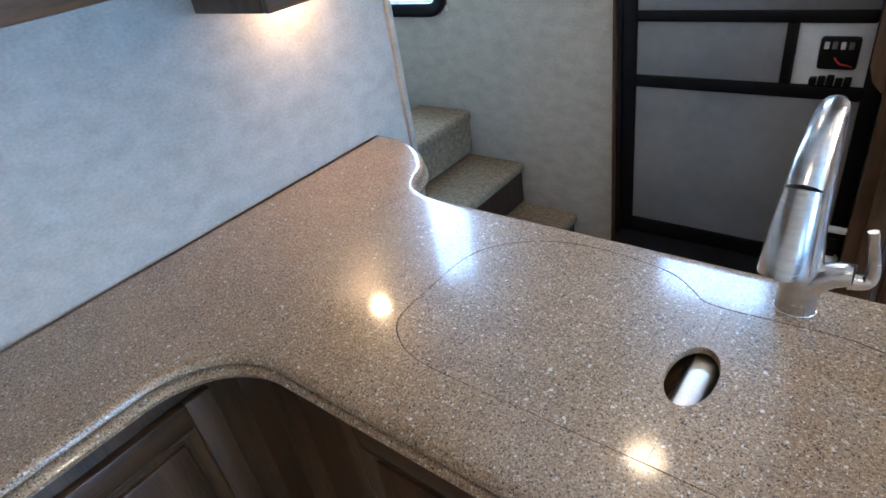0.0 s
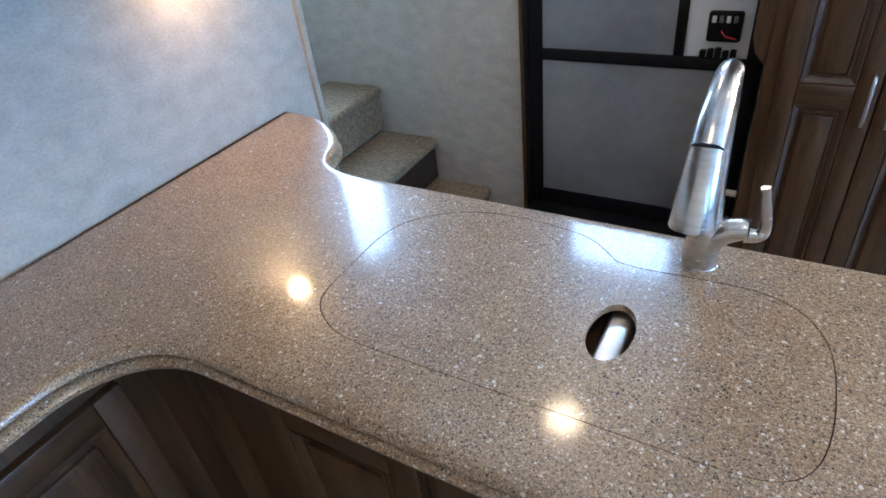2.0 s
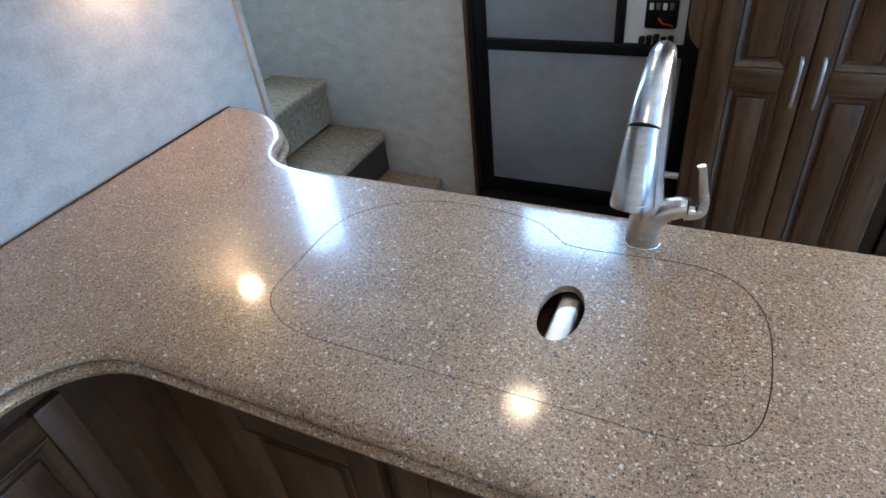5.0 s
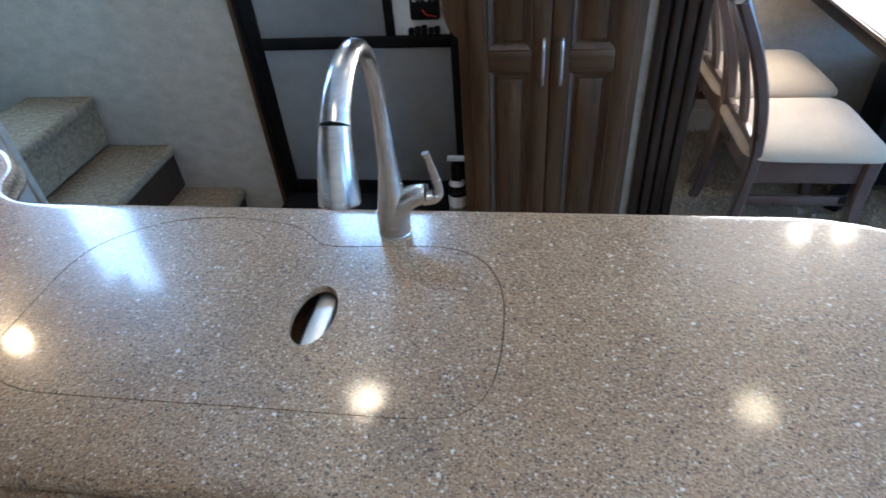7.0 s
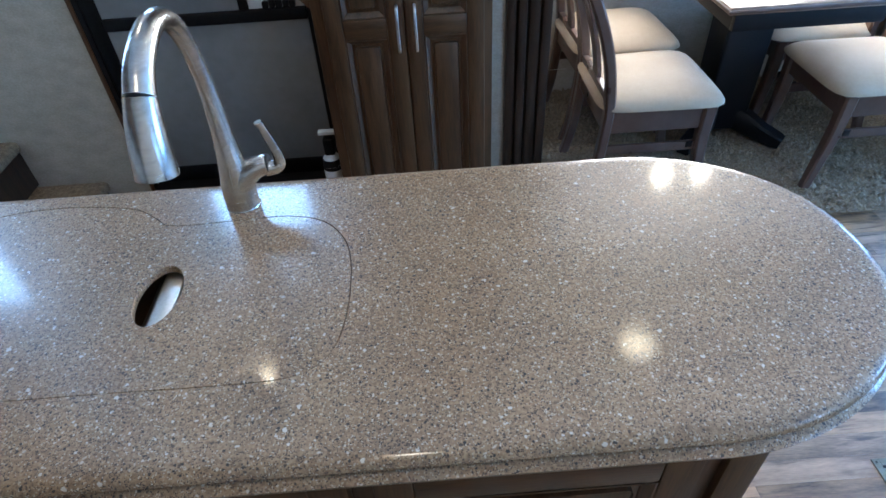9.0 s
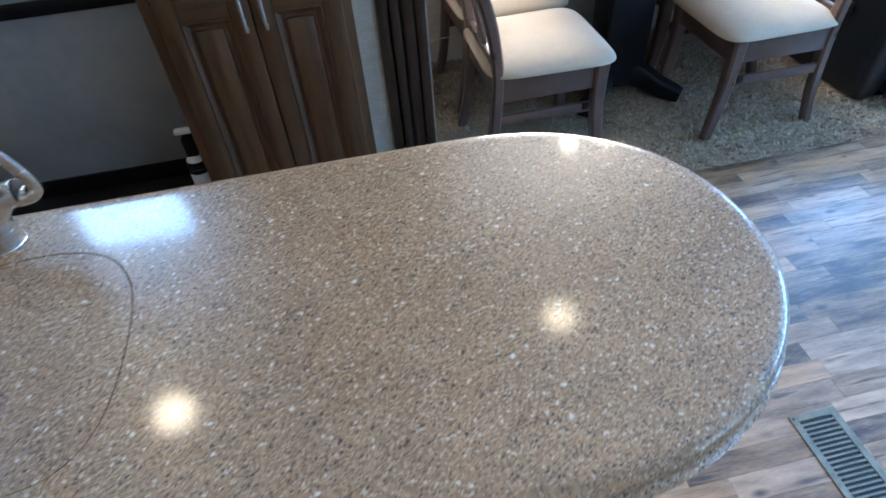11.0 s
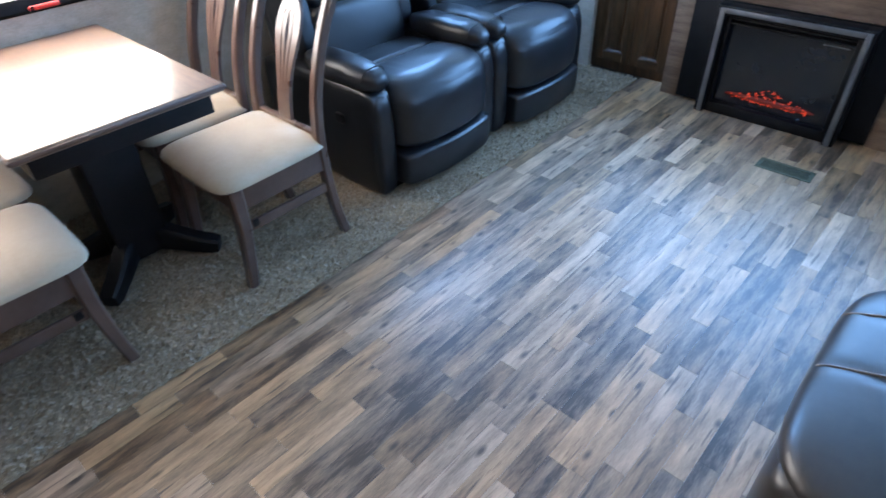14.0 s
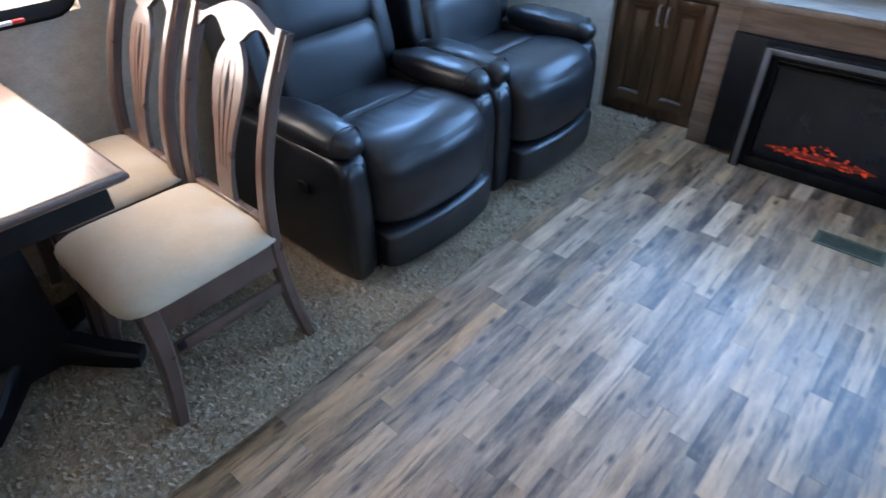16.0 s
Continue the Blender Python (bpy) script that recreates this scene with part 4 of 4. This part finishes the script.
# ---- dinette table ----
table = thing("dinette_table", "brown veneer dinette table on a black trestle pedestal", "table")
part("tabletop", box(2.40, 3.003, 1.158, 2.090, 0.722, 0.748, 0.007, 3), TABLE, table, "glossy brown veneer top")
part("edge_band", box(2.395, 3.008, 1.153, 2.095, 0.728, 0.742, 0.005), CHAIR, table)
part("leaf_joint", box(2.402, 3.001, 1.628, 1.6305, 0.7482, 0.7486), DARK, table, "joint of the leaf")
part("apron", box(2.44, 2.965, 1.19, 1.215, 0.655, 0.721, 0.003), BLACK_WOOD, table)
part("apron", box(2.44, 2.465, 1.216, 2.05, 0.655, 0.721, 0.003), BLACK_WOOD, table)
part("apron", box(2.94, 2.965, 1.216, 2.05, 0.655, 0.721, 0.003), BLACK_WOOD, table)
part("column", box(2.615, 2.805, 1.53, 1.70, 0.06, 0.655, 0.012, 3), BLACK_WOOD, table)
part("column_top", box(2.50, 2.91, 1.40, 1.84, 0.63, 0.656, 0.008), BLACK_WOOD, table)
for k, a in enumerate((42, 138, 222, 318)):
    c, s = math.cos(radians(a)), math.sin(radians(a))
    pts = [(2.71 + c * d, 1.615 + s * d, z) for d, z in ((0.05, 0.115), (0.12, 0.098), (0.20, 0.066), (0.27, 0.048), (0.295, 0.043))]
    part("foot", sweep(pts, [(0.036, 0.05), (0.036, 0.048), (0.034, 0.038), (0.034, 0.032), (0.030, 0.026)], 8, square=0.8), BLACK_WOOD, table)
part("leg_clip", box(2.595, 2.614, 1.57, 1.60, 0.60, 0.62, 0.002), CHROME, table, "small bright clip")


# ---- recliners ----
def recliner(x, label):
    """Faces -y, with its middle at x."""
    ob = thing("recliner", label, "recliner", "recliners in the slide-out", at=(x, 1.15, Z_CARPET))

    def cv(c, h, e=0.35, crease=None, **k):
        return cushion(c, h, e, 36, 20, crease, **k)

    def wrinkle(amount, seed):
        def f(v):
            w = amount * noise.noise((v.x * 9 + seed, v.y * 9, v.z * 9))
            return v + Vector((w * 0.4, w, w))
        return f
    for s in (-1, 1):
        def side(v):
            v.y += 0.03 * max(0, (0.2 - v.z)) if v.y < 0.3 else 0
            return v
        part("side_panel", cv((0.322 * s, 0.42, 0.245), (0.060, 0.385, 0.238), 0.20, side), LEATHER, ob)
        part("front_stile", cv((0.325 * s, 0.088, 0.232), (0.052, 0.070, 0.228), 0.46, wrinkle(0.004, s)), LEATHER, ob)

        def pad(v):
            q = (v.y - 0.28) / 0.34
            v.z -= 0.018 * max(0, -q) ** 3 * 1.5
            v.x *= 1.0
            return v + Vector((0.006 * noise.noise((v.x * 12, v.y * 9, s)), 0, 0.006 * noise.noise((v.x * 8, v.y * 12, s))))
        part("arm_pad", cv((0.315 * s, 0.265, 0.520), (0.076, 0.235, 0.056), 0.74, pad), LEATHER, ob, "stuffed arm pad")
        part("pad_seam", sweep(smooth_line([(0.315 * s - 0.066, 0.09, 0.52), (0.315 * s - 0.045, 0.085, 0.556), (0.315 * s, 0.083, 0.567), (0.315 * s + 0.045, 0.085, 0.556), (0.315 * s + 0.066, 0.09, 0.52)], 4), 0.003, 6), LEATHER, ob)

    def loft(profile, c, half, bulge, crease=None):
        """A stuffed panel: a side profile of (y, z) carried across the seat, drawn in at both ends and bulging in the middle."""
        line = smooth_line(profile, 6)
        bm = bmesh.new()
        rows = []
        for i in range(45):
            u = -1 + 2 * i / 44
            u = math.copysign(1 - (1 - abs(u)) ** 1.5, u)
            pull = (1 - min(0.9999, abs(u)) ** 7) ** 0.4
            row = []
            for y, z in line:
                k = 0.72 + 0.28 * pull
                y2, z2 = c[0] + (y - c[0]) * k, c[1] + (z - c[1]) * k
                if y2 < c[0]:
                    y2 -= bulge * (1 - u * u) * min(1, (c[0] - y2) / 0.12)
                v = Vector((half * u, y2, z2))
                row.append(bm.verts.new(crease(v, y, z) if crease else v))
            rows.append(row)
        for p, q in zip(rows, rows[1:]):
            for k in range(len(p) - 1):
                bm.faces.new((p[k], p[k + 1], q[k + 1], q[k]))
        bm.faces.new(rows[0])
        bm.faces.new(rows[-1][::-1])
        return bm

    def puckers(v, y, z):
        if z > 0.40 and y > 0.0:
            v.z -= 0.013 * math.exp(-((y - 0.262) / 0.013) ** 2)
            v.z -= 0.0045 * math.exp(-((y - 0.195) / 0.045) ** 2) * (0.5 + 0.5 * math.cos(v.x * 2 * math.pi / 0.047)) * max(0, 1 - (v.x / 0.23) ** 4)
            v.z += 0.012 * max(0, 1 - (v.x / 0.28) ** 2)
        v.z += 0.004 * noise.noise((v.x * 7, v.y * 12, v.z * 7))
        v.y += 0.003 * noise.noise((v.x * 9, 4, v.z * 9))
        return v
    part("seat", loft([(0.58, 0.40), (0.50, 0.455), (0.38, 0.472), (0.29, 0.480), (0.262, 0.480), (0.23, 0.488), (0.15, 0.496), (0.08, 0.492), (0.025, 0.470), (-0.012, 0.430), (-0.026, 0.380), (-0.028, 0.320), (-0.024, 0.262), (-0.014, 0.222), (0.02, 0.208), (0.12, 0.215)], (0.26, 0.345), 0.281, 0.048, puckers), LEATHER, ob, "stuffed leather seat with a gathered front")
    part("footrest", loft([(0.10, 0.200), (0.02, 0.203), (-0.022, 0.199), (-0.043, 0.190), (-0.049, 0.172), (-0.047, 0.120), (-0.043, 0.070), (-0.034, 0.045), (0.0, 0.036), (0.08, 0.034)], (0.06, 0.118), 0.279, 0.032, lambda v, y, z: v + Vector((0, 0.002 * noise.noise((v.x * 10, 2, v.z * 10)), 0))), LEATHER, ob, "closed footrest panel")
    part("seat_piping", sweep(smooth_line([(-0.26, 0.262, 0.470), (-0.14, 0.262, 0.479), (0.0, 0.262, 0.482), (0.14, 0.262, 0.479), (0.26, 0.262, 0.470)], 5), 0.0022, 6), LEATHER, ob, "seam across the seat")
    part("base", box(-0.34, 0.34, 0.06, 0.80, 0.0, 0.07, 0.01), BLACK, ob)

    def lean(v):
        v.y += 0.22 * (v.z - 0.45)
        w = 0.006 * noise.noise((v.x * 8, v.y * 8, v.z * 14))
        return v + Vector((0, w, 0))
    part("lower_back", cv((0, 0.56, 0.565), (0.262, 0.115, 0.145), 0.42, lean), LEATHER, ob, "stuffed lumbar cushion")
    part("upper_back", cv((0, 0.575, 0.83), (0.27, 0.125, 0.165), 0.42, lean), LEATHER, ob, "stuffed head cushion")
    part("back_shell", cv((0, 0.70, 0.60), (0.325, 0.075, 0.40), 0.25, lean), LEATHER, ob)
    for s in (-1, 1):
        part("back_wing", cv((0.285 * s, 0.60, 0.73), (0.05, 0.12, 0.25), 0.40, lean), LEATHER, ob)
    part("recline_lever", cv((-0.392, 0.24, 0.335), (0.006, 0.028, 0.022), 0.5), BLACK, ob, "round plastic recline latch")
    return ob


recliner(3.965, "black leather recliner with stuffed arms beside the dinette")
recliner(4.725, "black leather recliner beside the fireplace cabinet")

# ---- rear wall: fireplace and cabinets ----
fp = thing("electric_fireplace", "black electric fireplace with glowing red embers", "fireplace")
part("backing_panel", box(5.355, 5.378, -0.245, 0.69, 0.018, 0.545, 0.003), BLACK, fp)
for n, b, m in (("frame_side", (5.275, 5.355, 0.50, 0.545, 0.0, 0.545), BLACK), ("frame_side", (5.275, 5.355, -0.137, -0.092, 0.0, 0.545), BLACK), ("frame_top", (5.275, 5.355, -0.092, 0.50, 0.50, 0.545), BLACK),
                ("frame_bottom", (5.30, 5.355, -0.092, 0.50, 0.0, 0.055), BLACK)):
    part(n, box(*b, 0.004), m, fp)
for n, b in (("silver_trim", (5.268, 5.276, 0.505, 0.53, 0.0, 0.535)), ("silver_trim", (5.268, 5.276, -0.122, -0.097, 0.0, 0.535)), ("silver_trim", (5.268, 5.276, -0.097, 0.505, 0.512, 0.535))):
    part(n, box(*b, 0.003), SILVER, fp, "grey metal trim")
for n, b in (("inner_trim", (5.30, 5.33, 0.478, 0.50, 0.05, 0.50)), ("inner_trim", (5.30, 5.33, -0.092, -0.07, 0.05, 0.50)), ("louvre", (5.31, 5.34, -0.07, 0.478, 0.455, 0.465)), ("louvre", (5.305, 5.335, -0.07, 0.478, 0.478, 0.488))):
    part(n, box(*b, 0.003), BLACK, fp)
part("glass", box(5.338, 5.344, -0.09, 0.50, 0.05, 0.47), BLACK_GLASS, fp, "dark glass screen")
random.seed(7)
bed = part("ember_bed", cushion((5.333, 0.21, 0.11), (0.010, 0.22, 0.014), 0.9, 40, 10, lambda v: v + Vector((0, 0, 0.006 * noise.noise((0, v.y * 45, 0))))), EMBER_DIM, fp, "dim red ember bed")
for k in range(110):
    y = random.gauss(0.205, 0.11)
    y = min(0.39, max(0.03, y))
    z = 0.096 + random.random() ** 1.4 * 0.085 * (1 - abs(y - 0.205) / 0.24)
    s = random.uniform(0.0014, 0.0044)
    part("ember", cushion((5.327, y, z), (0.004, s * 1.5, s), 0.9, 8, 6), EMBER, bed)
for k in range(7):
    part("display_mark", box(5.3365, 5.338, -0.045 + k * 0.016, -0.035 + k * 0.016, 0.432, 0.438), SILVER, fp)

surround = thing("fireplace_surround", "rustic brown wood-panelled fireplace surround", "surround")
for b in ((5.378, 5.60, 0.69, 0.79, 0.0, 0.655), (5.378, 5.60, -0.34, -0.245, 0.0, 0.655), (5.378, 5.60, -0.245, 0.69, 0.545, 0.655)):
    part("panel", box(*b, 0.003), RUSTIC, surround)
part("shelf", box(5.33, 5.618, -0.90, 1.30, 0.656, 0.69, 0.006), RUSTIC, surround, "long wooden shelf above the hearth")

for name_label, face, y0, y1, hy in (("dark brown two-door cabinet beside the fireplace", 5.445, -0.862, -0.342, True), ("dark brown low cabinet beside the recliner", 5.495, 0.792, 1.318, True)):
    ob = thing("low_cabinet", name_label, "cabinet", "cabinets beside the fireplace")
    part("body", box(face, 5.61, y0, y1, 0.0, 0.655, 0.003), WOOD, ob)
    mid = (y0 + y1) / 2
    for a0, a1, h in ((y0 + 0.035, mid - 0.002, mid - 0.022), (mid + 0.002, y1 - 0.035, mid + 0.022)):
        d = raised_panel_door(ob, "y", face, a0, a1, 0.06, 0.60, -1)
        bar_handle(d, "y", face, h, 0.47, 0.565, -1)
solid("end_board", box(5.165, 5.30, -0.90, -0.865, 0.0, 2.3, 0.004), WOOD, "brown wooden end board of the couch slide-out", "trim", "structure")
solid("end_bead", box(5.135, 5.163, -0.90, -0.872, 0.0, 2.3, 0.004), PLASTIC_WHITE, "pale plastic bead on the slide-out's edge", "trim", "structure")


# ---- couch ----
couch = thing("couch", "dark brown leather couch with a protruding seat", "couch", at=(0, 0, Z_CARPET))
part("base", box(2.95, 5.10, -1.66, -0.90, 0.0, 0.34, 0.03, 4), LEATHER_BROWN, couch)
part("backrest", cushion((4.02, -1.58, 0.62), (1.06, 0.14, 0.34), 0.25, 48, 16), LEATHER_BROWN, couch)
part("seat", cushion((4.45, -1.24, 0.40), (0.62, 0.36, 0.09), 0.22, 48, 16), LEATHER_BROWN, couch)
otto = thing("leather_ottoman", "rounded leather ottoman with stitched top, shining with daylight", "ottoman", at=(0, 0, Z_CARPET))


def dome(v):
    if v.z > 0.33:
        r = max(0, 1 - ((v.x - 3.43) / 0.42) ** 2) * max(0, 1 - ((v.y + 0.88) / 0.42) ** 2)
        v.z += 0.035 * r ** 0.7
        for d, a in (((v.x - 3.61) - 0.10 * (v.y + 0.5), 0.004), ((v.x - 3.40) - 0.10 * (v.y + 0.5), 0.004)):
            if v.y > -0.70:
                v.z -= a * math.exp(-(d / 0.014) ** 2)
        if 3.24 < v.x < 3.70:
            v.z -= 0.004 * math.exp(-((v.y + 0.69) / 0.014) ** 2)
    return v + Vector((0, 0, 0.003 * noise.noise((v.x * 7, v.y * 7, 1))))


part("body", cushion((3.43, -0.88, 0.19), (0.395, 0.375, 0.19), 0.22, 48, 16), LEATHER_BROWN, otto)
OP, ON = 4.5, 3.2


def top_of(x, y):
    r = min(0.9999, (abs((x - 3.43) / 0.405) ** OP + abs((y + 0.88) / 0.385) ** OP) ** (1 / OP))
    return dome(Vector((x, y, 0.335 + 0.075 * (1 - r ** ON) ** (1 / ON)))).z


bm = bmesh.new()
rings = []
for k in range(1, 46):
    r = 1 - (1 - k / 45) ** 1.6
    ring = []
    for i in range(120):
        a = 2 * math.pi * i / 120
        q = (abs(math.cos(a)) ** OP + abs(math.sin(a)) ** OP) ** (-1 / OP) * r
        x, y = 3.43 + 0.405 * q * math.cos(a), -0.88 + 0.385 * q * math.sin(a)
        ring.append(bm.verts.new((x, y, top_of(x, y))))
    rings.append(ring)
ring = [bm.verts.new((3.43 + (v.co.x - 3.43) * 0.97, -0.88 + (v.co.y + 0.88) * 0.97, 0.28)) for v in rings[-1]]
rings.append(ring)
for p, q in zip(rings, rings[1:]):
    for i in range(120):
        bm.faces.new((p[i], p[(i + 1) % 120], q[(i + 1) % 120], q[i]))
bm.faces.new(rings[0])
part("top", bm, LEATHER_BROWN, otto, "stuffed leather top")


def seam(points, on_top=True):
    line = smooth_line(points, 6)
    return sweep([(x, y, top_of(x, y) + 0.0015) for x, y, z in line] if on_top else line, 0.0028, 8)


part("stitch", seam([(3.615, -0.503, 0.372), (3.612, -0.56, 0.402), (3.63, -0.63, 0.418), (3.655, -0.69, 0.424)]), THREAD, otto)
part("stitch", seam([(3.395, -0.503, 0.372), (3.395, -0.56, 0.402), (3.405, -0.63, 0.418), (3.42, -0.69, 0.424)]), THREAD, otto)
part("stitch", seam([(3.86, -0.80, 0.40), (3.78, -0.72, 0.408), (3.655, -0.69, 0.424), (3.42, -0.69, 0.424), (3.30, -0.76, 0.43), (3.22, -0.90, 0.43)]), THREAD, otto)
part("piping", seam([(3.76, -0.52, 0.335), (3.62, -0.497, 0.338), (3.40, -0.495, 0.338), (3.26, -0.505, 0.335), (3.13, -0.56, 0.33), (3.05, -0.66, 0.33)], False), THREAD, otto)


# ---- floor vents ----
def floor_vent(label, x0, x1, y0, y1, slats_along, metal):
    ob = thing("floor_vent", label, "vent", "floor vents")
    z = 0.0035
    w = 0.018
    bm = bmesh.new()
    box(x0, x0 + w, y0, y1, 0.0004, z, 0.001, 1, bm)
    box(x1 - w, x1, y0, y1, 0.0004, z, 0.001, 1, bm)
    box(x0 + w, x1 - w, y0, y0 + w, 0.0004, z, 0.001, 1, bm)
    box(x0 + w, x1 - w, y1 - w, y1, 0.0004, z, 0.001, 1, bm)
    part("frame", bm, metal, ob)
    # no hollow below: a flat dark plate paints the duct's shade under the slats
    part("well_shade", box(x0 + w, x1 - w, y0 + w, y1 - w, 0.0003, 0.0008), DARK, ob)
    n = int((y1 - y0 - 2 * w) / 0.0125) if slats_along == "x" else int((x1 - x0 - 2 * w) / 0.0125)
    for k in range(n):
        if slats_along == "x":
            y = y0 + w + 0.0125 * (k + 0.5)
            b = (x0 + w, x1 - w, y - 0.0026, y + 0.0026)
        else:
            x = x0 + w + 0.0125 * (k + 0.5)
            b = (x - 0.0026, x + 0.0026, y0 + w, y1 - w)
        part("slat", box(*b, 0.0009, 0.003), metal, ob, smooth=False)
    for x, y in ((x0 + w / 2, y1 - w / 2), (x1 - w / 2, y0 + w / 2)):
        part("screw", cylinder((x, y, z), (x, y, z + 0.0008), 0.003, n=10), DARK, ob)
    return ob


floor_vent("grey-green metal floor vent with fine slats", 2.468, 2.594, -0.34, -0.024, "x", VENT)
floor_vent("dull green metal floor vent before the fireplace", 4.885, 4.985, -0.16, 0.078, "y", VENT_GREEN)

# ---- floor strips ----
random.seed(21)
STRIP = 0.061
LENGTHS = (0.29, 0.36, 0.44, 0.53)
plank_mesh = {}
for n in LENGTHS:
    bm = box(0.0003, n - 0.0003, 0.0003, STRIP - 0.0003, -0.011, 0.0)
    plank_mesh[n] = mesh_of("plank", bm, FLOOR_PLANK, smooth=False)
rest = bmesh.new()
y, near = EDGE - STRIP * 44, 0
while y < 1.29:
    x = -0.05 - random.random() * 0.5
    top = 5.50 if y < EDGE - 0.01 else 1.60
    while x < top:
        n = random.choice(LENGTHS)
        if x + n < 0:
            x += n
            continue
        if 2.2 < x + n and x < 4.6 and -0.55 < y < EDGE - 0.02:
            ob = new("plank", plank_mesh[n])
            ob.location = (x, y, 0)
            ob.parent = floor
            near += 1
        else:
            box(max(x, -0.04) + 0.0004, min(x + n, top + 0.1) - 0.0004, y + 0.0004, y + STRIP - 0.0004, -0.011, 0.0, bm=rest)
        x += n
    y += STRIP
tagged(part("far_planks", rest, FLOOR_FAR, floor, smooth=False), kind="stuff")


# ---- small things on the dinette window ----
latch = thing("window_latch", "red plastic window latch on the dinette window frame", "latch")
part("lever", box(2.80, 2.905, 2.076, 2.094, 0.842, 0.858, 0.006, 3), RED, latch)
part("pivot", cylinder((2.81, 2.096, 0.85), (2.81, 2.076, 0.85), 0.008, n=12), BLACK, latch)
strip_ob = thing("screen_pull", "pale grey window screen pull with a red end", "pull")
part("bar", box(2.99, 3.13, 2.078, 2.094, 0.845, 0.857, 0.004), PLASTIC_WHITE, strip_ob)
part("end_tip", box(3.131, 3.165, 2.078, 2.094, 0.845, 0.857, 0.004), RED, strip_ob, "red tip")
